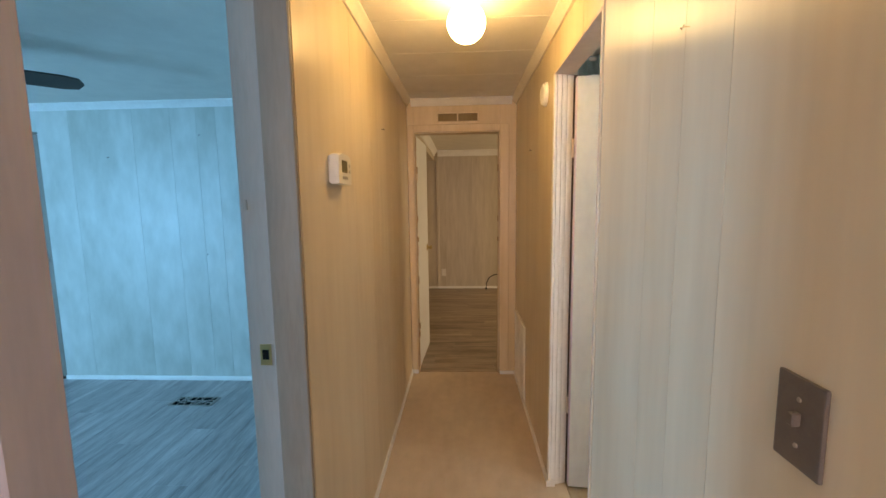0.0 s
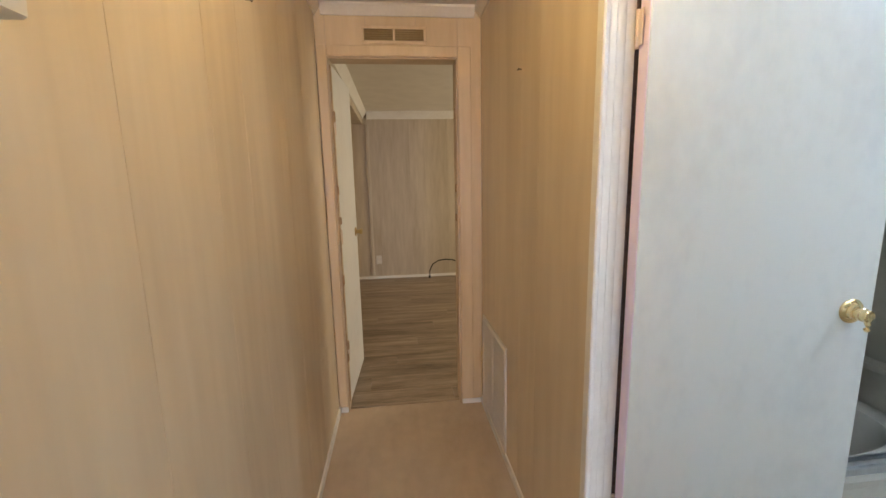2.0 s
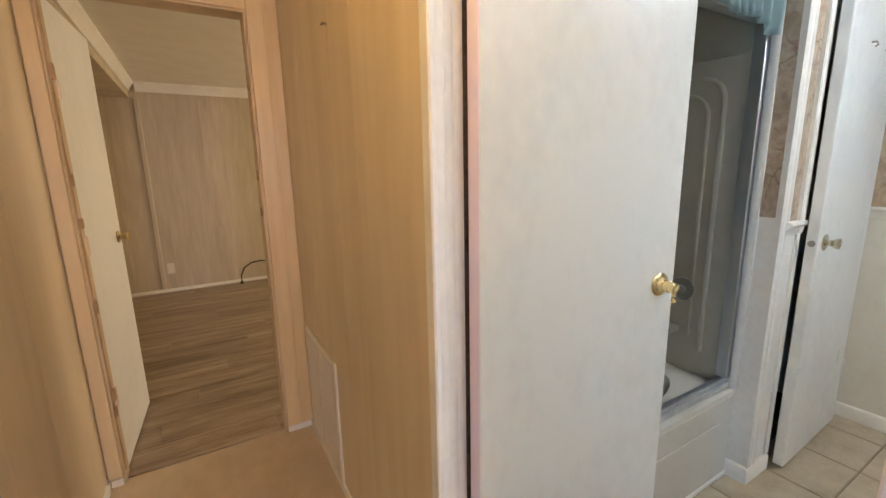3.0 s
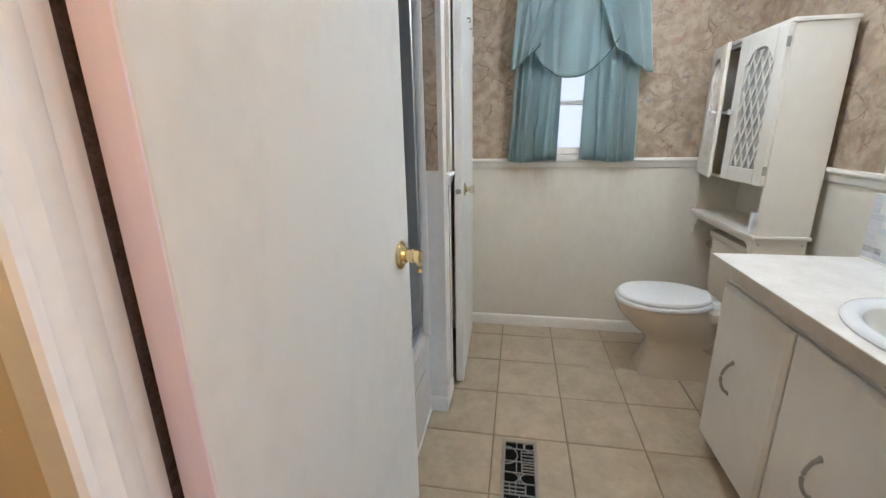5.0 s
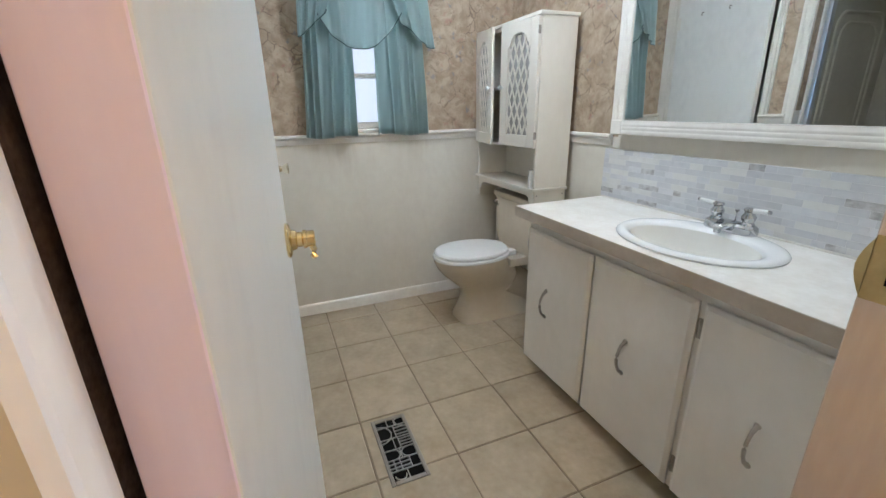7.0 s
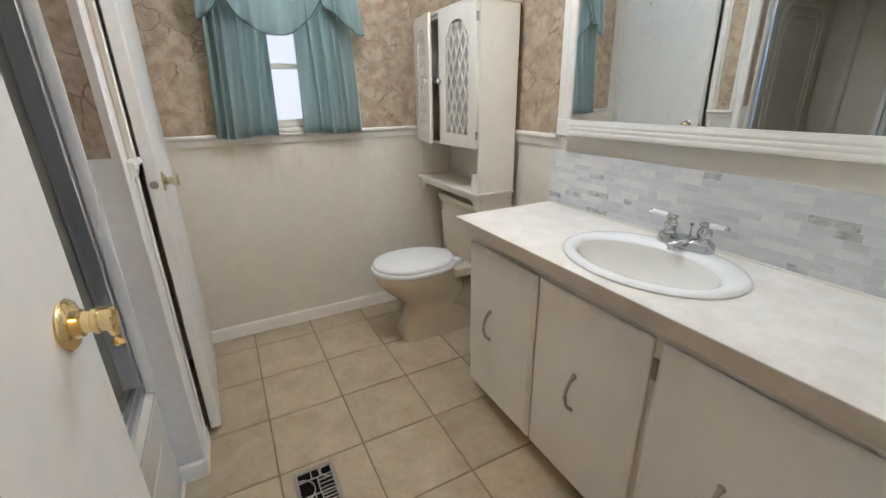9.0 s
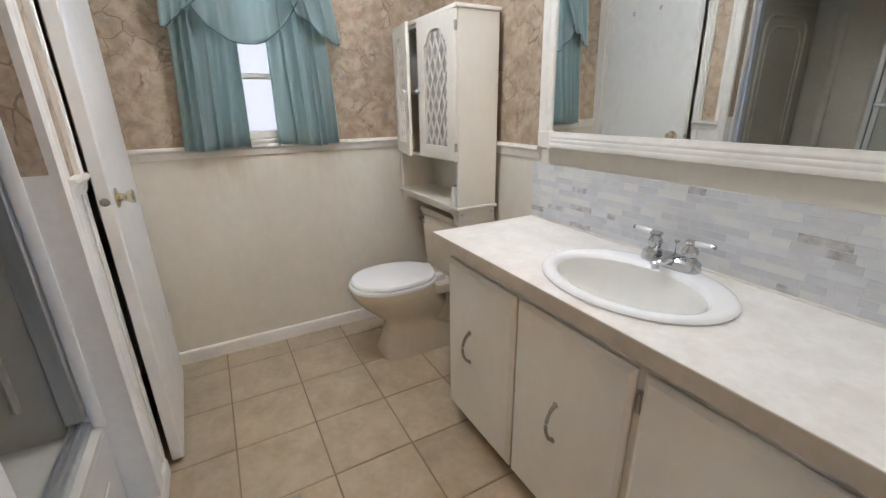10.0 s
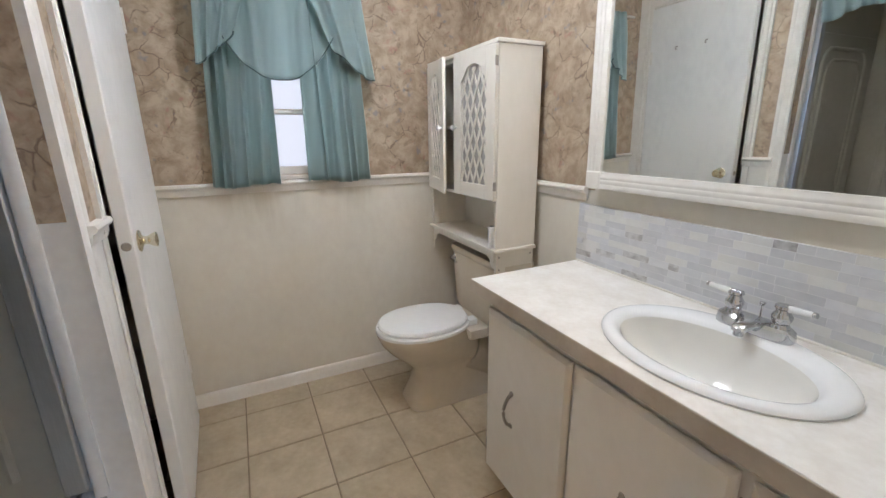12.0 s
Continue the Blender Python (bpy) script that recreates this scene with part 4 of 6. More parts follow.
def slab_door(name, parent, x0, x1, z0, z1, hinge_x):
    """A lipped cabinet door with bevelled edges, its arched pull and its two hinges."""
    b = bmesh.new()
    rings(b, [[(x0 + e, y, z0 + e), (x1 - e, y, z0 + e), (x1 - e, y, z1 - e), (x0 + e, y, z1 - e)] for y, e in ((VF + 0.001, 0.004), (VF + 0.010, 0.0), (VF + 0.014, 0.003), (VF + 0.021, 0.014))])
    d = part(name, b, M_VANITYPAINT, parent)
    px = (x0 + x1) / 2 if hinge_x is None else hinge_x
    pz = 0.405
    pts = [(px, VF + 0.021 + 0.030 * math.sin(math.pi * k / 10) ** 0.6, pz - 0.060 + 0.120 * k / 10) for k in range(11)]
    part("pull", tube(bmesh.new(), pts, [0.0065, 0.0055, 0.005, 0.005, 0.0052, 0.0056, 0.0052, 0.005, 0.005, 0.0055, 0.0065], 8), M_PEWTER, d, "arched pewter pull", True)
    for z in (pz - 0.060, pz + 0.060):
        part("pull_foot", lathe(bmesh.new(), [(0, 0), (0.009, 0), (0.008, 0.003), (0, 0.004)], (px, VF + 0.021, z), (0, 1, 0), 12), M_PEWTER, d, "", True)
    return d


def vanity():
    t = thing("vanity_cabinet", (0, 0, 0), "cream painted three-door bathroom vanity cabinet", "vanity cabinet")
    part("carcass", boxes(((VX0, BY0 + 0.006, 0.065), (VX1, VF, 0.60)), ((VX0, VF - 0.02, 0.601), (VX1, VF, CT - 0.046)), ((VX1 - 0.02, BY0 + 0.006, 0.601), (VX1, VF - 0.0205, CT - 0.046)), ((VX0, BY0 + 0.006, 0.601), (VX0 + 0.02, VF - 0.0205, CT - 0.046))), M_VANITYPAINT, t)
    part("toe_kick", boxes(((VX0, BY0 + 0.05, 0.001), (VX1 - 0.02, VF - 0.055, 0.0645))), M_VANITYPAINT, t)
    slab_door("door", t, 1.392, 1.792, 0.068, 0.704, 1.635)
    slab_door("door", t, 0.985, 1.383, 0.068, 0.706, 1.198)
    slab_door("door", t, 0.562, 0.966, 0.068, 0.708, 0.780)
    for x in (0.9755, 1.7965):
        for z in (0.155, 0.625):
            part("hinge", boxes(((x - 0.0085, VF + 0.0005, z - 0.030), (x + 0.0085, VF + 0.006, z + 0.030), 0.002), ((x - 0.004, VF + 0.0055, z - 0.026), (x + 0.004, VF + 0.013, z + 0.026), 0.003)), M_PEWTER, t, "dark pewter hinge")


def plate_with_hole(bm, x0, x1, y0, y1, z0, z1, hole):
    """A slab with an oval hole, whose rim points are given in order round it."""
    cx, cy = sum(p[0] for p in hole) / len(hole), sum(p[1] for p in hole) / len(hole)
    outer = []
    for p in hole:
        dx, dy = p[0] - cx, p[1] - cy
        k = min(((x1 if dx > 0 else x0) - cx) / dx if abs(dx) > 1e-9 else 1e9, ((y1 if dy > 0 else y0) - cy) / dy if abs(dy) > 1e-9 else 1e9)
        outer.append([cx + dx * k, cy + dy * k])
    for qx, qy in ((x0, y0), (x0, y1), (x1, y0), (x1, y1)):
        best = min(outer, key=lambda o: (o[0] - qx) ** 2 + (o[1] - qy) ** 2)
        best[0], best[1] = qx, qy
    rows = [[bm.verts.new((x, y, z)) for x, y in pts] for pts, z in ((outer, z0), (outer, z1), ([p[:2] for p in hole], z1), ([p[:2] for p in hole], z0))]
    n = len(hole)
    for a in range(4):
        r, s = rows[a], rows[(a + 1) % 4]
        for i in range(n):
            j = (i + 1) % n
            bm.faces.new((r[i], r[j], s[j], s[i]))
    bmesh.ops.recalc_face_normals(bm, faces=bm.faces[:])
    return bm


SX, SY = 1.185, 0.735


def worktop():
    t = thing("worktop", (0, 0, 0), "cream marbled laminate vanity top with a taupe edge", "worktop")
    part("top", plate_with_hole(bmesh.new(), VX0, 1.868, BY0 + 0.006, 0.967, CT - 0.012, CT, oval(SX, SY, 0, 0.225, 0.176, 64)), M_COUNTER, t)
    part("front_edge", boxes(((VX0, 0.945, CT - 0.045), (1.8705, 0.9665, CT - 0.0125)), ((VX0, 0.9673, CT - 0.045), (1.8705, 0.9700, CT - 0.0008), 0.0008)), M_EDGE, t, "taupe laminate front edge")
    part("end_edge", boxes(((1.848, BY0 + 0.006, CT - 0.045), (1.867, 0.9445, CT - 0.0125)), ((1.8683, BY0 + 0.006, CT - 0.045), (1.8705, 0.9670, CT - 0.0008), 0.0008)), M_EDGE, t, "taupe laminate end edge")
    part("caulk_line", tube(bmesh.new(), [(VX0, BY0 + 0.019, CT + 0.002), (1.2, BY0 + 0.019, CT + 0.003), (1.867, BY0 + 0.019, CT + 0.002)], 0.004, 8), M_TRIM, t, "bead of white caulk", True)


def basin():
    t = thing("washbasin", (SX, SY - 0.004, CT), "white oval drop-in washbasin set in the vanity top", "washbasin")
    n = 64
    rim = [(0.256, 0.200, 0.0005), (0.258, 0.202, 0.005), (0.255, 0.199, 0.010), (0.247, 0.191, 0.0135), (0.234, 0.179, 0.0145)]
    loops = [oval(0, 0, z, a, b, n) for a, b, z in rim]
    loops += [oval(0, 0.018, z, a, b, n) for a, b, z in ((0.219, 0.152, 0.0125), (0.210, 0.143, 0.008), (0.204, 0.137, 0.000))]
    part("rim", rings(bmesh.new(), loops, False, False), M_WHITE, t, "glossy white rim", True)
    bowl = [(0.204, 0.137, 0.000), (0.193, 0.128, -0.025), (0.170, 0.120, -0.065), (0.130, 0.088, -0.105), (0.080, 0.054, -0.127), (0.030, 0.026, -0.134)]
    part("bowl", rings(bmesh.new(), [oval(0, 0.018 - 0.012 * k / 5, z, a, b, n) for k, (a, b, z) in enumerate(bowl)], False, True), M_BASIN, t, "ivory glazed bowl", True)
    part("drain", lathe(bmesh.new(), [(0, 0), (0.024, 0), (0.024, 0.003), (0.018, 0.004), (0.016, 0.001), (0, 0.001)], (0, 0.006, -0.134), (0, 0, 1), 20), M_CHROME, t, "chrome drain", True)


def faucet():
    t = thing("tap", (SX, 0.566, CT + 0.0140), "chrome centre-set tap with white lever handles", "tap")
    part("base_plate", rings(bmesh.new(), [oval(0, 0, z, a, b, 36, 3.2) for z, a, b in ((0, 0.084, 0.030), (0.006, 0.085, 0.031), (0.024, 0.083, 0.029), (0.031, 0.076, 0.022), (0.0315, 0.060, 0.010))]), M_CHROME, t, "", True)
    spout = []
    for y, hw, zc, hh in ((0.000, 0.036, 0.026, 0.011), (0.020, 0.034, 0.026, 0.012), (0.038, 0.024, 0.024, 0.011), (0.056, 0.0175, 0.021, 0.009), (0.070, 0.015, 0.018, 0.008), (0.074, 0.011, 0.017, 0.005)):
        spout.append([(px, y, zc + pz) for px, pz, _ in oval(0, 0, 0, hw, hh, 20, 3.0)])
    part("spout", rings(bmesh.new(), spout), M_CHROME, t, "", True)
    part("spout_tip", lathe(bmesh.new(), [(0, 0), (0.0105, 0), (0.0105, 0.016), (0, 0.016)], (0, 0.062, 0.001), (0, 0, 1), 14), M_CHROME, t, "", True)
    part("lift_rod", tube(bmesh.new(), [(0, -0.020, 0.020), (0, -0.020, 0.062)], 0.0022, 8), M_CHROME, t)
    part("lift_knob", lathe(bmesh.new(), [(0, 0), (0.003, 0), (0.007, 0.006), (0.0068, 0.009), (0, 0.010)], (0, -0.020, 0.060), (0, 0, 1), 12), M_CHROME, t, "", True)
    for s in (-1, 1):
        h = part("handle_hub", lathe(bmesh.new(), [(0, 0), (0.022, 0), (0.020, 0.012), (0.016, 0.018), (0.020, 0.028), (0.021, 0.036), (0.015, 0.046), (0.013, 0.052), (0.018, 0.056), (0.017, 0.062), (0, 0.065)], (s * 0.052, 0, 0.022), (0, 0, 1), 20), M_CHROME, t, "", True)
        a = Vector((s * 0.052, 0, 0.078))
        dv = Vector((s * 0.95, 0.18, 0.12)).normalized()
        part("lever", tube(bmesh.new(), [a + dv * 0.012, a + dv * 0.03, a + dv * 0.062], [0.0085, 0.0085, 0.0065], 12), M_WHITE, h, "white porcelain lever", True)
        part("lever_cap", tube(bmesh.new(), [a + dv * 0.0615, a + dv * 0.068], [0.007, 0.006], 12), M_CHROME, h, "", True)
        part("lever_collar", tube(bmesh.new(), [a - dv * 0.012, a + dv * 0.013], [0.010, 0.0095], 12), M_CHROME, h, "", True)


vanity()
worktop()
basin()
faucet()


# ---- mirror ----
def mirror():
    t = thing("wall_mirror", (0, 0, 0), "large wall mirror hung slightly askew in a ribbed white frame", "mirror")
    mx0, mx1, mz0, mz1, y0 = 0.60, 1.812, 1.083, 1.96, BY0 + 0.003
    prof = [((0.011 + 0.5 * a) if a else 0.0, b * 0.86) for a, b in ((0, 0), (0.022, 0), (0.026, 0.005), (0.026, 0.016), (0.022, 0.020), (0.025, 0.026), (0.025, 0.034), (0.020, 0.038), (0.023, 0.044), (0.023, 0.050), (0.016, 0.056), (0.016, 0.066), (0, 0.066))]
    part("frame_bottom", extrusion(bmesh.new(), prof, (mx0, y0, mz0), (mx1, y0, mz0), (0, 1, 0), (0, 0, 1)), M_TRIM, t, "", True)
    part("frame_top", extrusion(bmesh.new(), prof, (mx0, y0, mz1), (mx1, y0, mz1), (0, 1, 0), (0, 0, -1)), M_TRIM, t, "", True)
    part("frame_side", extrusion(bmesh.new(), prof, (mx1, y0, mz0 + 0.0568), (mx1, y0, mz1 - 0.0568), (0, 1, 0), (-1, 0, 0)), M_TRIM, t, "", True)
    part("frame_side", extrusion(bmesh.new(), prof, (mx0, y0, mz0 + 0.0568), (mx0, y0, mz1 - 0.0568), (0, 1, 0), (1, 0, 0)), M_TRIM, t, "", True)
    part("glass", boxes(((mx0 + 0.05, y0 + 0.001, mz0 + 0.05), (mx1 - 0.05, y0 + 0.012, mz1 - 0.05))), M_MIRROR, t, "silvered mirror glass")
    for x in (mx0, mx1 - 0.062):
        part("corner_block", boxes(((x, y0 + 0.0005, mz0 - 0.002), (x + 0.062, y0 + 0.028, mz0 + 0.060), 0.004)), M_TRIM, t, "square white corner block")
    # the whole mirror hangs askew, leaning out at the top and at one side
    for ob in t.children:
        for v in ob.data.vertices:
            v.co.y += 0.0251 * (v.co.x - mx0) + 0.0192 * (v.co.z - mz0)


mirror()


# ---- toilet and the cabinet over it ----
def toilet():
    t = thing("toilet", (2.365, BY0, 0), "bone china toilet with a white seat, lid down", "toilet")
    n = 44
    # height, half width, back, front and squareness of the bowl on its flared pedestal
    prof = ((0.0005, 0.116, 0.10, 0.575, 5.0), (0.018, 0.115, 0.10, 0.573, 5.0), (0.060, 0.100, 0.11, 0.558, 4.2), (0.115, 0.088, 0.12, 0.540, 3.6), (0.165, 0.084, 0.13, 0.532, 3.0), (0.200, 0.096, 0.14, 0.548, 2.6),
            (0.240, 0.122, 0.16, 0.592, 2.3), (0.285, 0.146, 0.19, 0.642, 2.1), (0.335, 0.163, 0.22, 0.682, 2.1), (0.372, 0.169, 0.25, 0.698, 2.1), (0.388, 0.165, 0.26, 0.694, 2.1))
    part("bowl", rings(bmesh.new(), [oval(0, (y0 + y1) / 2, z, rx, (y1 - y0) / 2, n, pw) for z, rx, y0, y1, pw in prof]), M_BONE, t, "bone glazed bowl on a flared pedestal", True)
    part("trapway", tube(bmesh.new(), [(0.0, 0.08, 0.10), (0.0, 0.16, 0.16), (0.0, 0.25, 0.22)], [0.098, 0.105, 0.11], 18), M_BONE, t, "", True)
    part("deck", boxes(((-0.150, 0.03, 0.335), (0.150, 0.30, 0.385), 0.018, 2)), M_BONE, t, "", True)

    def seat_outline(z, k, y1):
        return [(x * k, max(0.262, 0.474 + (y - 0.474) * k) if y < 0.40 else 0.474 + (y - 0.474) * k, z) for x, y, _ in oval(0, 0.474, 0, 0.174, 0.230, n, 2.15)]
    part("seat", rings(bmesh.new(), [seat_outline(z, k, 0) for z, k in ((0.390, 0.97), (0.393, 1.0), (0.406, 1.0), (0.411, 0.975))]), M_WHITE, t, "white plastic seat", True)
    part("lid", rings(bmesh.new(), [seat_outline(z, k, 0) for z, k in ((0.413, 0.93), (0.416, 0.955), (0.426, 0.955), (0.434, 0.92), (0.437, 0.80))]), M_WHITE, t, "white plastic lid", True)
    for x in (-0.075, 0.075):
        part("seat_hinge", boxes(((x - 0.024, 0.232, 0.386), (x + 0.024, 0.278, 0.418), 0.007, 2)), M_WHITE, t, "", True)
    b = bmesh.new()
    rings(b, [oval(0, 0.108, z, rx, ry, n, 9) for z, rx, ry in ((0.388, 0.195, 0.088), (0.42, 0.208, 0.093), (0.676, 0.232, 0.098), (0.682, 0.230, 0.096))])
    part("tank", b, M_BONE, t, "bone glazed tank", True)
    part("tank_lid", rings(bmesh.new(), [oval(0, 0.110, z, rx, ry, n, 9) for z, rx, ry in ((0.6825, 0.238, 0.101), (0.688, 0.243, 0.105), (0.708, 0.243, 0.105), (0.715, 0.238, 0.100))]), M_BONE, t, "", True)
    part("flush_lever", tube(bmesh.new(), [(0.192, 0.205, 0.650), (0.192, 0.226, 0.650), (0.172, 0.232, 0.648), (0.122, 0.232, 0.642)], [0.010, 0.008, 0.007, 0.006], 10), M_CHROME, t, "chrome flush lever", True)
    part("flush_escutcheon", lathe(bmesh.new(), [(0, 0), (0.016, 0), (0.014, 0.005), (0, 0.006)], (0.192, 0.2035, 0.650), (0, 1, 0), 14), M_CHROME, t, "", True)


def lattice_door(parent, w, h, at, rz, mirrored):
    """A cabinet door with an arched lattice opening; local x from the hinge, face towards +y."""
    d = new("door", None)
    d.parent = parent
    d.matrix_local = pose(*at, 0, 0, rz)
    d.empty_display_size = 0.03
    s = -1 if mirrored else 1
    th, a, z0, z1 = 0.016, 0.062, 0.060, h - 0.075
    b = bmesh.new()

    def bx(x0, x1, za, zb, y0=0.0, y1=th, bev=0.0015):
        box(b, (min(s * x0, s * x1), y0, za), (max(s * x0, s * x1), y1, zb), bev)
    bx(0, a, 0, h)
    bx(w - a, w, 0, h)
    bx(a, w - a, 0, z0)
    cx, hw = w / 2, w / 2 - a
    top = []
    for k in range(17):
        u = -1 + 2 * k / 16
        arch = 0.045 * math.sqrt(max(0, 1 - (u / 0.72) ** 2)) if abs(u) < 0.72 else -0.020 * (abs(u) - 0.72) / 0.28
        top.append((s * (cx + hw * u), 0, z1 - 0.020 + arch))
    polygon_prism(b, top + [(s * (w - a), 0, h), (s * a, 0, h)], (0, th, 0))
    part("door_frame", b, M_VANITY, d)
    b = bmesh.new()
    step, sl = 0.050, 2.25
    for sign in (1, -1):
        c = -24
        while c < 48:
            pts = []
            for x in (a, w - a):
                pts.append((x, z0 + sign * sl * (x - a) + c * step * sl * 0.5))
            (xa, za), (xb, zb) = pts
            lo, hi = z0, z1 + 0.012
            t0, t1 = 0.0, 1.0
            dz = zb - za
            if abs(dz) > 1e-9:
                ta, tb = (lo - za) / dz, (hi - za) / dz
                t0, t1 = max(t0, min(ta, tb)), min(t1, max(ta, tb))
            if t1 - t0 > 0.06:
                p, q = (xa + (xb - xa) * t0, za + dz * t0), (xa + (xb - xa) * t1, za + dz * t1)
                ln = math.hypot(q[0] - p[0], q[1] - p[1])
                nx, nz = -(q[1] - p[1]) / ln * 0.0047, (q[0] - p[0]) / ln * 0.0047
                y = 0.005 if sign > 0 else 0.0075
                polygon_prism(b, [(s * (p[0] + nx), y, p[1] + nz), (s * (q[0] + nx), y, q[1] + nz), (s * (q[0] - nx), y, q[1] - nz), (s * (p[0] - nx), y, p[1] - nz)], (0, 0.005, 0))
            c += 2
    part("lattice", b, M_VANITY, d, "crossed cream lattice strips")
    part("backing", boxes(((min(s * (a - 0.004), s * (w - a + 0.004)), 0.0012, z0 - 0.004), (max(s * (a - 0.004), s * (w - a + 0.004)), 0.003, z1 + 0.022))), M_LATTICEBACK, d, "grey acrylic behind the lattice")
    part("knob", lathe(bmesh.new(), [(0, 0), (0.006, 0), (0.006, 0.008), (0.012, 0.013), (0.013, 0.019), (0.009, 0.025), (0, 0.026)], (s * (w - 0.022), th, h * 0.50), (0, 1, 0), 16), M_WHITE, d, "round white knob", True)
    for z in (0.06, h - 0.06):
        part("hinge", boxes(((min(0, s * -0.004), 0.004, z - 0.018), (max(0, s * -0.004), th + 0.003, z + 0.018), 0.001)), M_PEWTER, d, "dark hinge")
    return d


def etagere():
    x0, x1, y0, y1 = 2.122, 2.764, BY0 + 0.030, 0.704
    t = thing("over_toilet_cabinet", (0, 0, 0), "cream wooden over-toilet cabinet with lattice doors ajar", "bathroom cabinet")
    for x in (x0, x1 - 0.016):
        part("side_panel", boxes(((x, y0, 0.7955), (x + 0.016, y1, 1.606), 0.0015)), M_VANITY, t)
        part("leg_panel", boxes(((x + 0.001, y0 + 0.004, 0.0005), (x + 0.015, y0 + 0.060, 0.66)), ((x + 0.001, y0 + 0.004, 0.6605), (x + 0.015, y1 - 0.004, 0.7785), 0.001)), M_VANITY, t)
        for z, yy in ((0.757, y0 + 0.02), (0.757, y1 - 0.02), (0.700, y1 - 0.02)):
            part("screw_cap", lathe(bmesh.new(), [(0, 0), (0.0045, 0), (0.004, 0.001), (0, 0.0012)], (x + 0.001 if x == x0 else x + 0.015, yy, z), (-1 if x == x0 else 1, 0, 0), 10), M_PEWTER, t)
    part("top", boxes(((x0 - 0.008, y0 - 0.004, 1.6065), (x1 + 0.008, y1 + 0.012, 1.622), 0.004, 2)), M_VANITY, t)
    part("bottom_shelf", boxes(((x0 - 0.010, y0 - 0.004, 0.779), (x1 + 0.010, y1 + 0.014, 0.795), 0.005, 2)), M_VANITY, t)
    part("cabinet_floor", boxes(((x0 + 0.0165, y0 + 0.006, 0.995), (x1 - 0.0165, y1 - 0.004, 1.008))), M_VANITY, t)
    part("inner_shelf", boxes(((x0 + 0.0165, y0 + 0.006, 1.30), (x1 - 0.0165, y1 - 0.012, 1.312))), M_VANITY, t)
    part("back_panel", boxes(((x0 + 0.0165, y0 + 0.001, 0.7955), (x1 - 0.0165, y0 + 0.005, 1.606))), M_VANITY, t)
    pts = [(x0 + 0.0155, y1 - 0.014, 0.7785), (x1 - 0.0155, y1 - 0.014, 0.7785), (x1 - 0.0155, y1 - 0.014, 0.705), (x1 - 0.03, y1 - 0.014, 0.708), (x1 - 0.045, y1 - 0.014, 0.722), (x1 - 0.05, y1 - 0.014, 0.740), (x1 - 0.075, y1 - 0.014, 0.752),
           (x0 + 0.075, y1 - 0.014, 0.752), (x0 + 0.05, y1 - 0.014, 0.740), (x0 + 0.045, y1 - 0.014, 0.722), (x0 + 0.03, y1 - 0.014, 0.708), (x0 + 0.0155, y1 - 0.014, 0.705)]
    part("apron", polygon_prism(bmesh.new(), pts, (0, 0.012, 0)), M_VANITY, t, "scalloped lower apron")
    part("door_divider", boxes(((x0 + 0.0165, y1 - 0.003, 1.590), (x1 - 0.0165, y1 - 0.0005, 1.606))), M_VANITY, t)
    w = (x1 - x0) / 2 - 0.003
    lattice_door(t, w, 0.598, (x0 + 0.002, y1 + 0.001, 1.004), 3, False)
    lattice_door(t, w, 0.598, (x1 - 0.002, y1 + 0.001, 1.004), -12, True)
    r = thing("paper_packet", (2.154, 0.695, 0.7952), "small folded white paper standing on the cabinet shelf", "paper packet")
    part("packet", boxes(((-0.008, -0.022, 0), (0.008, 0.022, 0.095), 0.002)), M_WHITE, r)
    part("packet_top", boxes(((-0.006, -0.018, 0.0952), (0.006, 0.018, 0.0975))), M_BLACK, r, "dark opening")


toilet()
etagere()


# ---- window, curtains ----
def bath_window():
    t = thing("window_bath", (0, 0, 0), "small white-framed bathroom window with frosted panes", "window", kind="structure")
    for nm, lo, hi in (("window_frame_bottom", (2.80, WY0, WZ0), (2.86, WY1, WZ0 + 0.035)), ("window_frame_top", (2.80, WY0, WZ1 - 0.035), (2.86, WY1, WZ1)), ("window_frame_side", (2.80, WY0, WZ0 + 0.035), (2.86, WY0 + 0.035, WZ1 - 0.035)), ("window_frame_side", (2.80, WY1 - 0.035, WZ0 + 0.035), (2.86, WY1, WZ1 - 0.035)), ("meeting_rail", (2.805, WY0 + 0.035, 1.372), (2.855, WY1 - 0.035, 1.396))):
        part(nm, boxes((lo, hi, 0.004)), M_TRIM, t)
    part("window_sill", boxes(((BX1 - 0.022, WY0 - 0.02, WZ0 - 0.022), (2.80, WY1 + 0.02, WZ0 - 0.002), 0.003)), M_TRIM, t, "white window sill")
    for za, zb in ((WZ0 + 0.035, 1.372), (1.396, WZ1 - 0.035)):
        pane = part("pane", boxes(((2.828, WY0 + 0.035, za), (2.832, WY1 - 0.035, zb))), M_GLASS, t, "clear window pane")
        pane.visible_shadow = False


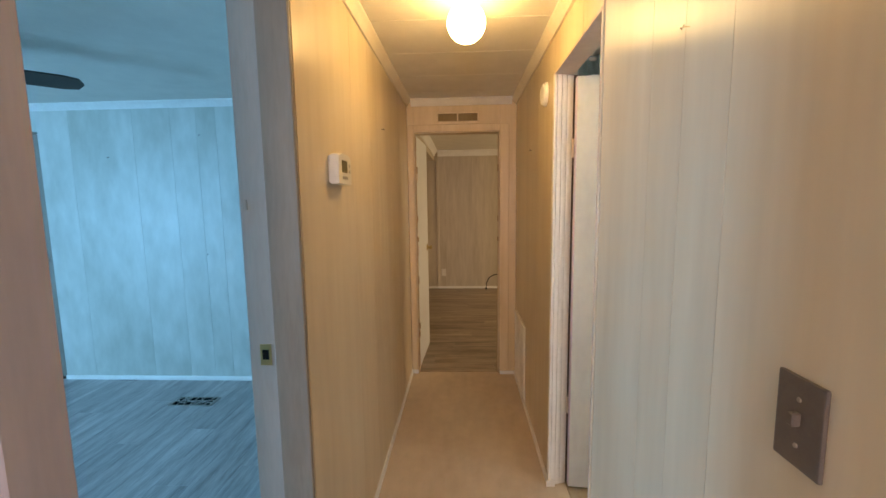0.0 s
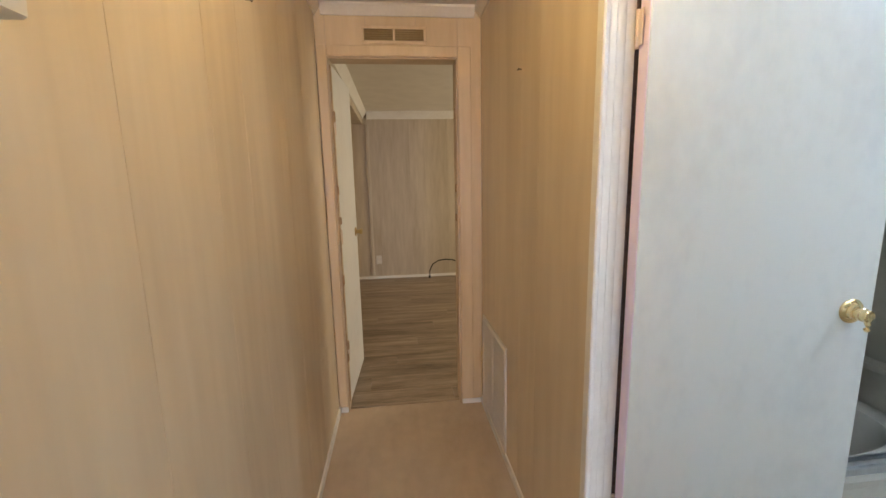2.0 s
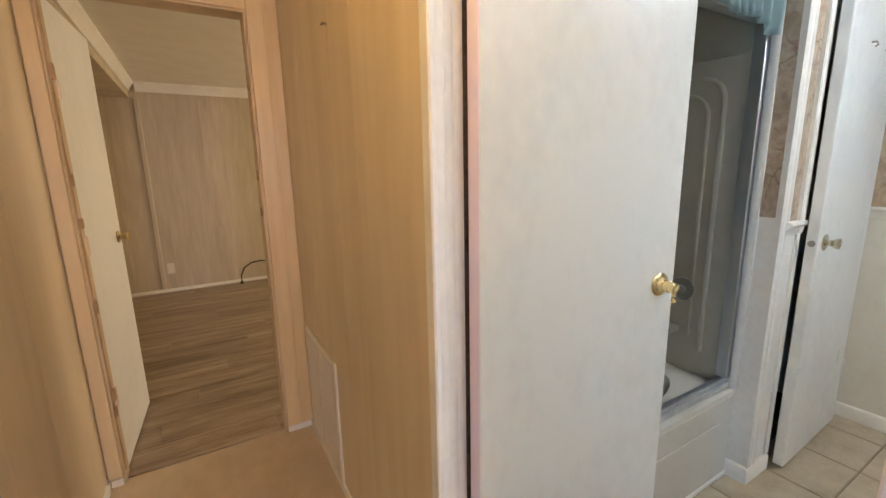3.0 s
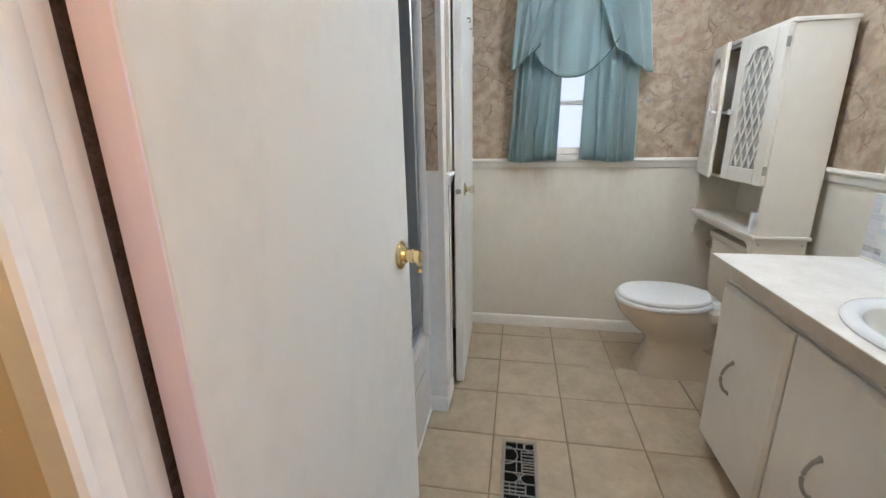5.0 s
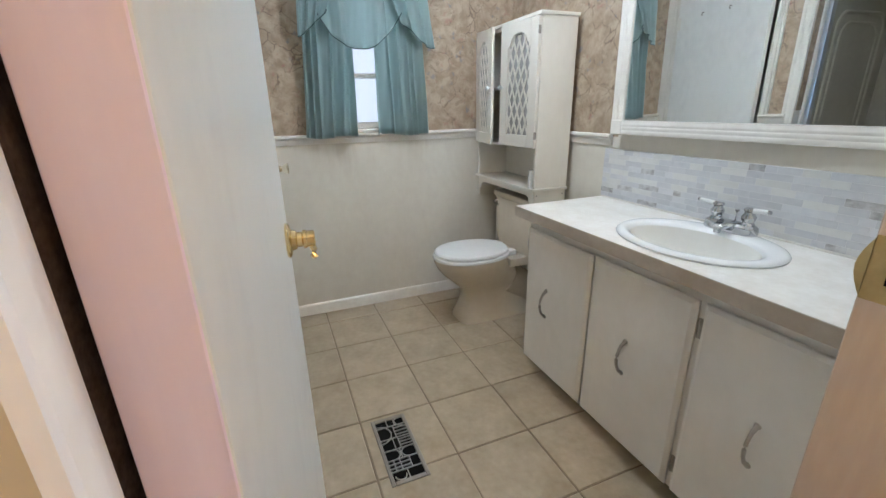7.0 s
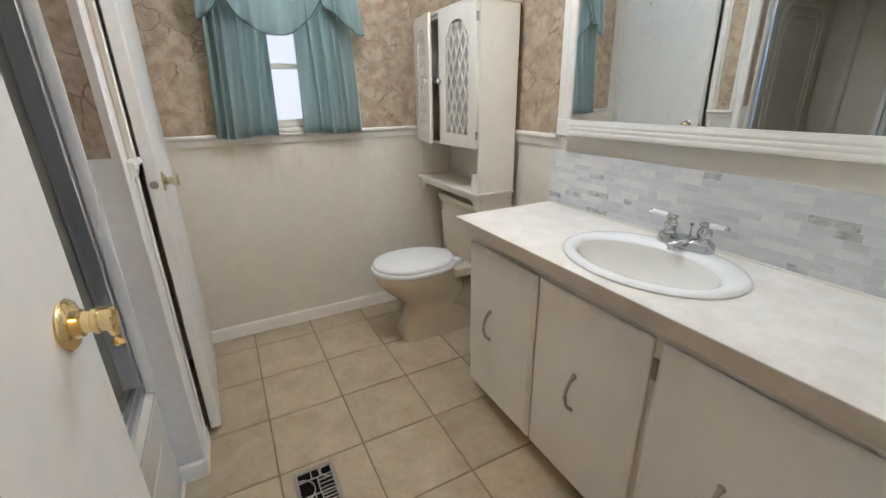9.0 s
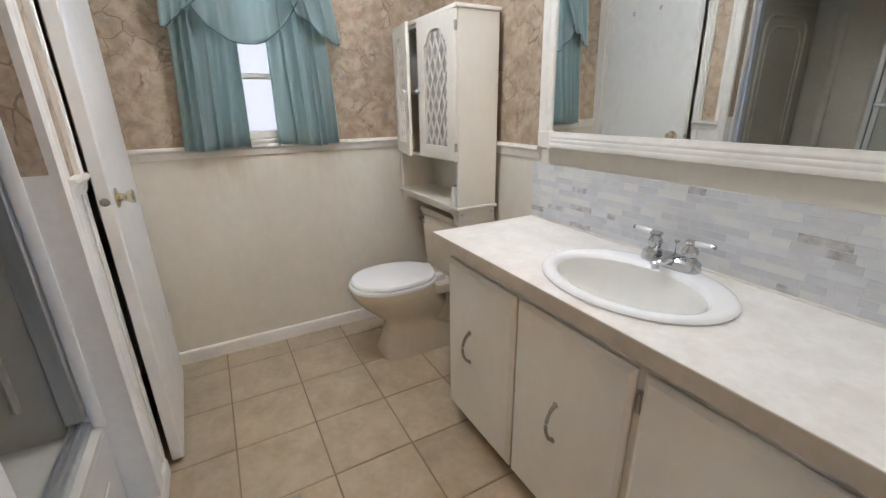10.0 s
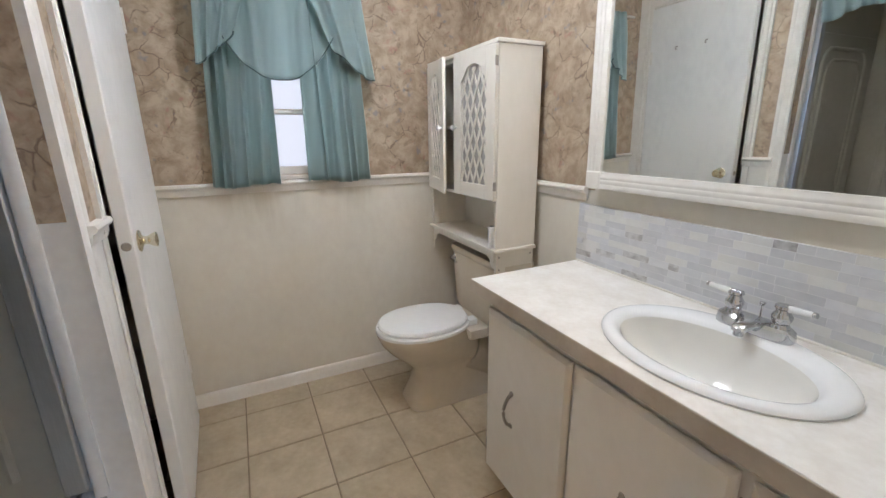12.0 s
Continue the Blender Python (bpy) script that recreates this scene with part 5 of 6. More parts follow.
def cloth(name, parent, yfun, zfun, x0, folds, amp, label="", nu=70, nv=26, seed=0.0, axis="y", flare=1.0, vtop=1.0, lift=0.0):
    """A gathered sheet: yfun(u, v) across and zfun(u, v) up, pleated about the plane x0."""
    b = bmesh.new()
    grid = []
    for j in range(nv + 1):
        v = j / nv * vtop
        row = []
        for i in range(nu + 1):
            u = i / nu
            ph = 2 * math.pi * folds * (u + 0.055 * math.sin(7 * u + 2 * seed) + 0.03 * math.sin(15 * u + seed) + 0.05 * (v - 0.5) * math.sin(4 * u + seed)) + seed
            a = amp * (0.55 + 0.45 * (1 - v)) * (1 + 0.45 * math.sin(6 * u + 2 * v + seed))
            wave = math.sin(ph + 0.45 * math.sin(ph))
            crumple = 0.12 * math.sin(3.1 * ph + 9 * v + seed) * math.sin(5 * v + 6 * u)
            gather = 0.22 * v ** 3 * math.sin(3.7 * ph + seed)
            off = a * (wave + crumple + gather) + 0.006 * math.sin(3 * v + 4 * u + seed) + lift
            c = yfun(u, v) + 0.3 * a * math.cos(ph)
            row.append(b.verts.new((x0 - off - 0.012 * flare * (1 - v), c, zfun(u, v)) if axis == "y" else (c, x0 - off - 0.012 * flare * (1 - v), zfun(u, v))))
        grid.append(row)
    for r, s in zip(grid, grid[1:]):
        for i in range(nu):
            b.faces.new((r[i], r[i + 1], s[i + 1], s[i]))
    ob = part(name, b, M_CURTAIN, parent, label, False)
    ob.data.shade_smooth()
    if name.startswith("valance"):
        row = [v.co.copy() for v in ob.data.vertices[:nu + 1]]
        part("rolled_edge", tube(bmesh.new(), row, 0.0032, 6), M_HEM, ob, "darker rolled hem along the scallop", True)
    m = ob.modifiers.new("thickness", "SOLIDIFY")
    m.thickness = 0.0015
    return ob


def curtains():
    t = thing("window_curtain", (0, 0, 0), "teal cotton cafe curtains under a scalloped valance", "curtain")
    top = 1.93
    part("rod", tube(bmesh.new(), [(2.722, 0.99, top), (2.722, 1.42, top), (2.722, 1.85, top)], 0.008, 10), M_TRIM, t, "white curtain rod", True)
    for y in (1.02, 1.82):
        part("bracket", boxes(((2.722, y - 0.006, top - 0.012), (BX1 - 0.003, y + 0.006, top + 0.012), 0.002)), M_TRIM, t)
    mix = lambda a, b, k: a + (b - a) * k
    for ya, yb, yc, yd, ph0, seed in ((1.485, 1.762, 1.475, 1.70, 0.0, 0.4), (1.065, 1.345, 1.10, 1.352, 2.0, 2.1)):
        across = lambda u, v, a=ya, b=yb, c=yc, d=yd: mix(mix(a, b, u), mix(c, d, u), v)
        up = lambda u, v, k=ph0: mix(1.064 + 0.007 * math.sin(7 * u + k), top, v)
        panel = cloth("panel", t, across, up, 2.728, 5.0, 0.026, "gathered teal curtain panel", 110, 30, seed)
        cloth("hem", panel, across, up, 2.728, 5.0, 0.026, "stitched double hem", 110, 4, seed, vtop=0.052, lift=-0.0022)
    cloth("valance_centre", t, lambda u, v: mix(1.19, 1.65, u), lambda u, v: mix(1.505 + 0.19 * abs(2 * u - 1.06) ** 2.2, top + 0.012, v), 2.700, 4.0, 0.014, "drooping middle scallop of the valance", 80, 22, 1.0)
    cloth("valance_side", t, lambda u, v: mix(mix(1.60, 1.748, u), mix(1.50, 1.715, u), v), lambda u, v: mix(1.672 - 0.135 * u ** 0.9 + 0.012 * max(0, u - 0.9) * 10, top + 0.012, v), 2.686, 3.0, 0.015, "flared side flap of the valance", 60, 20, 0.7, "y", 1.6)
    cloth("valance_side", t, lambda u, v: mix(mix(1.035, 1.232, u), mix(1.08, 1.34, u), v), lambda u, v: mix(1.505 + 0.155 * u ** 1.1 + 0.012 * max(0, 0.1 - u) * 10, top + 0.012, v), 2.686, 3.0, 0.015, "flared side flap of the valance", 60, 20, 2.6, "y", 1.6)


bath_window()
curtains()


# ---- tub alcove ----
def bathtub():
    t = thing("bathtub", (0, 0, 0), "cream fibreglass bathtub behind a sliding screen", "bathtub")
    x0, x1 = WX1 + 0.002, TUBX - 0.002
    cx, cy = (x0 + x1) / 2, (TUBY0 + TUBY1) / 2 + 0.02
    rimz = 0.385
    hole = oval(cx, cy, 0, (x1 - x0) / 2 - 0.085, 0.285, 64, 3.4)
    part("rim", plate_with_hole(bmesh.new(), x0, x1, TUBY0 + 0.004, TUBY1 + 0.055, rimz - 0.02, rimz, hole), M_TUBWHITE, t)
    part("well", rings(bmesh.new(), [oval(cx, cy, z, (x1 - x0) / 2 - 0.085 - e, 0.285 - e * 0.8, 64, 3.4) for z, e in ((rimz - 0.001, 0.0), (rimz - 0.02, 0.012), (0.20, 0.05), (0.10, 0.075), (0.075, 0.13))], False, True), M_TUBWHITE, t, "", True)
    part("skirt", boxes(((x0, TUBY0 + 0.004, 0.0005), (x1, TUBY0 + 0.020, rimz - 0.0205), 0.003)), M_TUBWHITE, t)
    part("skirt_panel", boxes(((x0 + 0.10, TUBY0 - 0.003, 0.07), (x1 - 0.10, TUBY0 + 0.0035, 0.27), 0.003)), M_TUBWHITE, t, "raised panel on the tub front")
    part("floor_strip", boxes(((x0, TUBY0 - 0.006, 0.0005), (x1, TUBY0 + 0.0035, 0.018), 0.003)), M_TRIM, t)


def surround():
    t = thing("tub_surround", (0, 0, 0), "grey fibreglass tub surround with moulded columns", "tub surround", kind="structure")
    x0, x1, top = WX1 + 0.002, TUBX - 0.002, 1.69
    part("end_panel", boxes(((x1 - 0.006, TUBY0 + 0.075, 0.386), (x1, 2.858, top), 0.002)), M_TUB, t)
    part("end_panel", boxes(((x0, TUBY0 + 0.075, 0.386), (x0 + 0.006, 2.858, top), 0.002)), M_TUB, t)
    part("back_panel", boxes(((x0 + 0.0065, 2.850, 0.386), (x1 - 0.0065, 2.858, top), 0.002)), M_TUB, t)
    part("upper_lining", boxes(((x1 - 0.004, TUBY0 + 0.075, top + 0.001), (x1, 2.858, HZ)), ((x0, 2.852, top + 0.001), (x1 - 0.0045, 2.858, HZ)), ((x0, TUBY0 + 0.075, top + 0.001), (x0 + 0.004, 2.8515, HZ))), M_TUB, t)
    # moulded arch on the end panel
    for s in (0.0, 0.055):
        ya, yb, za, zb, r = 2.21 + s, 2.74 - s, 0.50 + s, 1.62 - s, 0.09
        pts = [(x1 - 0.006, ya, za)]
        pts += [(x1 - 0.006, ya + r - r * math.cos(k * math.pi / 12), zb - r + r * math.sin(k * math.pi / 12)) for k in range(7)]
        pts += [(x1 - 0.006, yb - r + r * math.sin(k * math.pi / 12), zb - r + r * math.cos(k * math.pi / 12)) for k in range(7)]
        pts += [(x1 - 0.006, yb, za)]
        part("moulded_rib", tube(bmesh.new(), pts, 0.011 if s == 0 else 0.008, 8), M_TUB, t, "raised arched rib", True)
    for x in (0.72, 1.10, 1.48, 1.70):
        part("moulded_column", rings(bmesh.new(), [oval(x, 2.850, z, rx, 0.018, 16) for z, rx in ((0.40, 0.030), (0.44, 0.026), (1.60, 0.026), (1.64, 0.020))]), M_TUB, t, "raised column on the back panel", True)
    part("soap_ledge", boxes(((x1 - 0.075, 2.30, 0.560), (x1 - 0.0065, 2.62, 0.585), 0.008, 2)), M_TUB, t, "", True)
    v = thing("tub_valve", (x1 - 0.0065, 2.30, 0.757), "dark chrome tub valve with a single lever", "tub valve")
    part("escutcheon", lathe(bmesh.new(), [(0, 0), (0.052, 0), (0.050, 0.006), (0.030, 0.012), (0, 0.012)], (0, 0, 0), (-1, 0, 0), 24), M_PEWTER, v, "", True)
    part("stem", lathe(bmesh.new(), [(0, 0.012), (0.020, 0.012), (0.018, 0.060), (0.028, 0.065), (0.027, 0.085), (0, 0.088)], (0, 0, 0), (-1, 0, 0), 20), M_PEWTER, v, "", True)
    part("lever", tube(bmesh.new(), [(-0.072, 0, -0.01), (-0.078, 0.01, -0.05), (-0.084, 0.012, -0.075)], [0.010, 0.008, 0.007], 10), M_PEWTER, v, "", True)


def shower_screen():
    t = thing("shower_screen", (0, 0, 0), "sliding glass tub screen in a brushed aluminium frame", "shower screen")
    x0, x1, y0, y1 = WX1 + 0.004, TUBX - 0.003, TUBY0 + 0.026, TUBY0 + 0.073
    part("bottom_track", boxes(((x0, y0, 0.3855), (x1, y1, 0.412), 0.003), ((x0, y0 + 0.012, 0.4125), (x1, y0 + 0.016, 0.428)), ((x0, y0 + 0.031, 0.4125), (x1, y0 + 0.035, 0.428))), M_ALU, t)
    part("top_track", boxes(((x0, y0, 1.775), (x1, y1, 1.815), 0.003)), M_ALU, t)
    for x in (x0, x1 - 0.026):
        part("side_post", boxes(((x, y0 + 0.001, 0.4285), (x + 0.026, y1 - 0.001, 1.7745), 0.003)), M_ALU, t)
    for y, xa, xb in ((y0 + 0.008, 0.575, 1.27), (y0 + 0.027, 0.62, 1.30)):
        g = part("door_panel", boxes(((xa + 0.02, y + 0.004, 0.45), (xb - 0.02, y + 0.008, 1.753))), M_GLASS, t, "clear glass sliding panel")
        g.visible_shadow = False
        for nm, lo, hi in (("stile", (xa, y, 0.4295), (xa + 0.020, y + 0.012, 1.774)), ("stile", (xb - 0.020, y, 0.4295), (xb, y + 0.012, 1.774)), ("rail", (xa + 0.0205, y, 0.4295), (xb - 0.0205, y + 0.012, 0.4495)), ("rail", (xa + 0.0205, y, 1.754), (xb - 0.0205, y + 0.012, 1.774))):
            part(nm, boxes((lo, hi, 0.002)), M_ALU, g)
    part("towel_bar", tube(bmesh.new(), [(0.585, y0 - 0.03, 1.152), (0.93, y0 - 0.03, 1.152), (1.262, y0 - 0.03, 1.152)], 0.008, 10), M_ALU, t, "", True)
    for x in (0.59, 1.257):
        part("towel_bar_post", boxes(((x - 0.007, y0 - 0.032, 1.142), (x + 0.007, y0 + 0.0075, 1.162), 0.002)), M_ALU, t)


def shower_valance():
    t = thing("shower_valance", (0, 0, 0), "teal gathered valance hung above the tub screen", "valance")
    mix = lambda a, b, k: a + (b - a) * k
    part("rod", tube(bmesh.new(), [(WX1 + 0.001, TUBY0 + 0.012, 2.06), (1.2, TUBY0 + 0.012, 2.06), (TUBX - 0.014, TUBY0 + 0.012, 2.06)], 0.009, 10), M_TRIM, t, "", True)
    cloth("cloth", t, lambda u, v: mix(WX1 + 0.03, TUBX - 0.035, u), lambda u, v: mix(1.748 + 0.014 * math.sin(30 * u) + 0.018 * math.sin(11 * u), 2.075, v), TUBY0 + 0.004, 15, 0.020, "gathered teal cloth", 200, 14, 0.2, "x", 0.6)


bathtub()
surround()
shower_screen()
shower_valance()


# ---- floor register ----
def register(at, rz, w, h, label):
    t = thing("floor_register", at, label, "floor vent", "floor registers", rz=rz)
    z = 0.007
    for nm, lo, hi in (("frame_side", (0, 0, 0.0004), (w, 0.014, z)), ("frame_side", (0, h - 0.014, 0.0004), (w, h, z)), ("frame_end", (0, 0.0145, 0.0004), (0.017, h - 0.0145, z)), ("frame_end", (w - 0.017, 0.0145, 0.0004), (w, h - 0.0145, z))):
        part(nm, boxes((lo, hi, 0.002)), M_IRON, t)
    part("dark_well", boxes(((0.012, 0.010, 0.0004), (w - 0.012, h - 0.010, 0.0014))), M_BLACK, t, "dark opening under the fretwork")
    b = bmesh.new()
    a0, a1, c0, c1 = 0.016, w - 0.016, 0.0135, h - 0.0135
    L, H = a1 - a0, c1 - c0

    def bar(x0, y0, x1, y1, k=0.0015):
        d = Vector((x1 - x0, y1 - y0, 0))
        nrm = Vector((-d.y, d.x, 0)).normalized() * k
        p, q = Vector((x0, y0, 0.002)), Vector((x1, y1, 0.002))
        polygon_prism(b, [p + nrm, q + nrm, q - nrm, p - nrm], (0, 0, 0.004))

    def g(u, v):
        return a0 + u * L, c0 + v * H
    for u in (0.14, 0.31, 0.47, 0.66, 0.88):
        bar(*g(u, 0), *g(u, 1))
    for u0, u1, vs in ((0.0, 0.14, (0.5,)), (0.14, 0.31, (0.3, 0.62, 0.82)), (0.31, 0.47, (0.5,)), (0.47, 0.66, (0.42, 0.6)), (0.66, 0.88, (0.44,)), (0.88, 1.0, (0.35, 0.6))):
        for v in vs:
            bar(*g(u0, v), *g(u1, v))
    for u in (0.19, 0.25):
        bar(*g(u, 0.3), *g(u, 1))
    for u in (0.52, 0.57, 0.62, 0.71, 0.77, 0.83):
        bar(*g(u, 0.0), *g(u, 0.42))
    for cu, cv, r, a, e in ((0.39, 0.25, 0.024, 0, 180), (0.39, 0.75, 0.024, 180, 360), (0.76, 0.98, 0.046, 180, 360), (0.07, 0.75, 0.020, 90, 270), (0.94, 0.05, 0.030, 0, 180)):
        px, py = g(cu, cv)
        prev = None
        for k in range(9):
            an = radians(a + (e - a) * k / 8)
            q = (min(max(px + r * math.cos(an), a0), a1), min(max(py + r * math.sin(an), c0), c1))
            if prev and (Vector(q) - Vector(prev)).length > 0.002:
                bar(*prev, *q)
            prev = q
    part("fretwork", b, M_FRET, t, "pierced geometric fretwork")


register((1.364, 1.584, 0), 0, 0.33, 0.138, "brushed bronze floor register set in the tiles")
register((-2.10, 2.76, 0), 0, 0.31, 0.14, "dark floor register in the bedroom laminate")


# ---- bedroom fan, end room outlet and cable ----
def ceiling_fan():
    t = thing("ceiling_fan", (-2.45, 1.66, HZ), "dark ceiling fan standing still in the bedroom", "ceiling fan")
    part("canopy", lathe(bmesh.new(), [(0, 0), (0.07, 0), (0.06, -0.05), (0.015, -0.06), (0.015, -0.10), (0, -0.10)], (0, 0, 0)), M_FAN, t, "", True)
    part("motor", lathe(bmesh.new(), [(0, -0.09), (0.06, -0.095), (0.11, -0.11), (0.115, -0.16), (0.08, -0.19), (0, -0.195)], (0, 0, 0)), M_FAN, t, "", True)
    for k in range(5):
        a = radians(45 + 72 * k)
        rot = Matrix.Rotation(a, 4, "Z") @ Matrix.Rotation(radians(-15), 4, "X")
        b = polygon_prism(bmesh.new(), [(0.16, -0.045, 0), (0.30, -0.062, 0), (0.66, -0.066, 0), (0.72, -0.05, 0), (0.74, 0.0, 0), (0.72, 0.05, 0), (0.66, 0.066, 0), (0.30, 0.062, 0), (0.16, 0.045, 0)], (0, 0, 0.009))
        b.transform(Matrix.Translation((0, 0, -0.165)) @ rot)
        bl = part("blade", b, M_FAN, t)
        ar = boxes(((0.09, -0.018, -0.006), (0.22, 0.018, -0.0005), 0.002))
        ar.transform(Matrix.Translation((0, 0, -0.165)) @ rot)
        part("blade_arm", ar, M_FAN, bl)


def outlet(at):
    t = thing("wall_outlet", at, "beige wall outlet low on the panelled wall", "wall outlet")
    part("plate", boxes(((-0.036, -0.005, -0.058), (0.036, 0, 0.058), 0.002)), M_PLASTIC, t)
    for z in (-0.022, 0.022):
        part("socket", lathe(bmesh.new(), [(0, 0), (0.016, 0), (0.015, 0.002), (0, 0.002)], (0, -0.005, z), (0, -1, 0), 16), M_CROWN, t, "", True)


def cable():
    t = thing("cable", (0, 0, 0), "loose black cable arching up from the floor by the wall", "cable")
    pts = [(0.375, 6.60, 0.008), (0.378, 6.60, 0.10), (0.42, 6.60, 0.19), (0.50, 6.60, 0.238), (0.60, 6.60, 0.25), (0.70, 6.60, 0.238), (0.80, 6.60, 0.19), (0.90, 6.60, 0.10), (0.98, 6.60, 0.03), (1.2, 6.58, 0.008), (1.6, 6.60, 0.008)]
    part("cord", tube(bmesh.new(), pts, 0.008, 8), M_CABLE, t, "", True)
    part("plug", boxes(((0.36, 6.585, 0.0005), (0.39, 6.615, 0.03), 0.004)), M_CABLE, t)


ceiling_fan()
outlet((-0.305, 6.70, 0.262))
cable()


# ---- pieces: panelling, tiles, mosaic and floorboards ----
def panel_mesh(w, h, material, cache={}):
    """One upright panel of the given width; it faces +x and its foot is at the origin."""
    key = (round(w, 3), h, material.name)
    if key not in cache:
        b = bmesh.new()
        e = 0.0009
        rings(b, [[(x, d, 0), (x, w - d, 0), (x, w - d, h), (x, d, h)] for x, d in ((0, 0.0004), (0.0045, 0.0004), (0.006, e))])
        me = bpy.data.meshes.new("panel")
        b.to_mesh(me)
        b.free()
        me.materials.append(material)
        cache[key] = me
    return cache[key]


def panelling(wall, material, at, rz, length, widths, h, z0=0.0):
    """Panels side by side from at, running along local y of a frame turned by rz."""
    run, i = 0.0, 0
    rot = Matrix.Rotation(radians(rz), 4, "Z")
    while run < length - 0.004:
        w = min(widths[i % len(widths)], length - run)
        p = Vector(at) + rot @ Vector((0, run, 0))
        piece("panel", panel_mesh(w, h, material), wall, (p.x, p.y, z0), rz)
        run += w
        i += 1


W1 = (0.105, 0.406, 0.305, 0.508, 0.203, 0.406)
panelling(wall_hall_left, M_PANEL, (HX0 - 0.006, -2.5, 0), 0, 2.5 + D1A, W1, HZ)
panelling(wall_hall_left, M_PANEL, (HX0 - 0.006, D1B, 0), 0, HY1 - D1B, (0.56, 0.305, 0.203, 0.406, 0.305), HZ)
panelling(wall_hall_left, M_PANEL, (HX0 - 0.006, D1A, 0), 0, D1B - D1A, W1, HZ - DH, DH)
panelling(wall_hall_right, M_PANEL, (HX1 + 0.006, D2A - 0.003, 0), 180, D2A + 2.5, (0.33, 0.138, 0.145, 0.42, 0.30, 0.20), HZ)
panelling(wall_hall_right, M_PANEL, (HX1 + 0.006, HY1, 0), 180, HY1 - 2.036, (0.305, 0.42, 0.203, 0.406), HZ)
panelling(wall_hall_right, M_PANEL, (HX1 + 0.006, 2.036, 0), 180, 2.039 - D2A, (0.3, 0.152), HZ - DH - 0.014, DH + 0.014)
panelling(wall_hall_end, M_CASE, (HX0, HY1 + 0.006, 0), -90, EX0 - HX0, (0.3,), HZ)
panelling(wall_hall_end, M_CASE, (EX0, HY1 + 0.006, 0), -90, EX1 - EX0, (0.203, 0.254, 0.3), HZ - EH, EH)
panelling(wall_hall_end, M_CASE, (EX1, HY1 + 0.006, 0), -90, HX1 - EX1, (0.3,), HZ)
panelling(wall_bed, M_BLUE_PANEL, (-3.28, 3.206, 0), -90, 2.73, (0.26, 0.51, 0.30, 0.203, 0.152, 0.254, 0.40), HZ)
panelling(wall_far, M_END_PANEL, (-0.95, 6.706, 0), -90, 4.35, (0.30, 0.40, 0.406, 0.203, 0.305), HZ)

# bathroom floor tiles on a square grid
PITCH, JOINT = 0.302, 0.006
floor_tiles = tagged(new("floor_bath"), "beige ceramic floor tiles in brown grout", "floor", "", "structure")
gx, gy = 1.415, 1.157
i0, i1 = int((WX1 - gx) / PITCH) - 1, int((BX1 - gx) / PITCH) + 1
cache = {}
for i in range(i0, i1):
    for j in range(-3, 4):
        x0, x1 = max(gx + i * PITCH, WX1) + JOINT / 2, min(gx + (i + 1) * PITCH, BX1) - JOINT / 2
        y0, y1 = max(gy + j * PITCH, BY0) + JOINT / 2, min(gy + (j + 1) * PITCH, 2.054) - JOINT / 2
        if x1 - x0 < 0.02 or y1 - y0 < 0.02:
            continue
        key = (round(x1 - x0, 3), round(y1 - y0, 3))
        if key not in cache:
            b = bmesh.new()
            w, h = key
            rings(b, [[(e, e, z), (w - e, e, z), (w - e, h - e, z), (e, h - e, z)] for z, e in ((-0.0035, 0.0), (-0.002, 0.0), (0.0, 0.0025))])
            me = bpy.data.meshes.new("tile")
            b.to_mesh(me)
            b.free()
            me.materials.append(M_TILE)
            cache[key] = me
        piece("tile", cache[key], floor_tiles, (x0, y0, 0.0006 * math.sin(7 * i + 3 * j)))

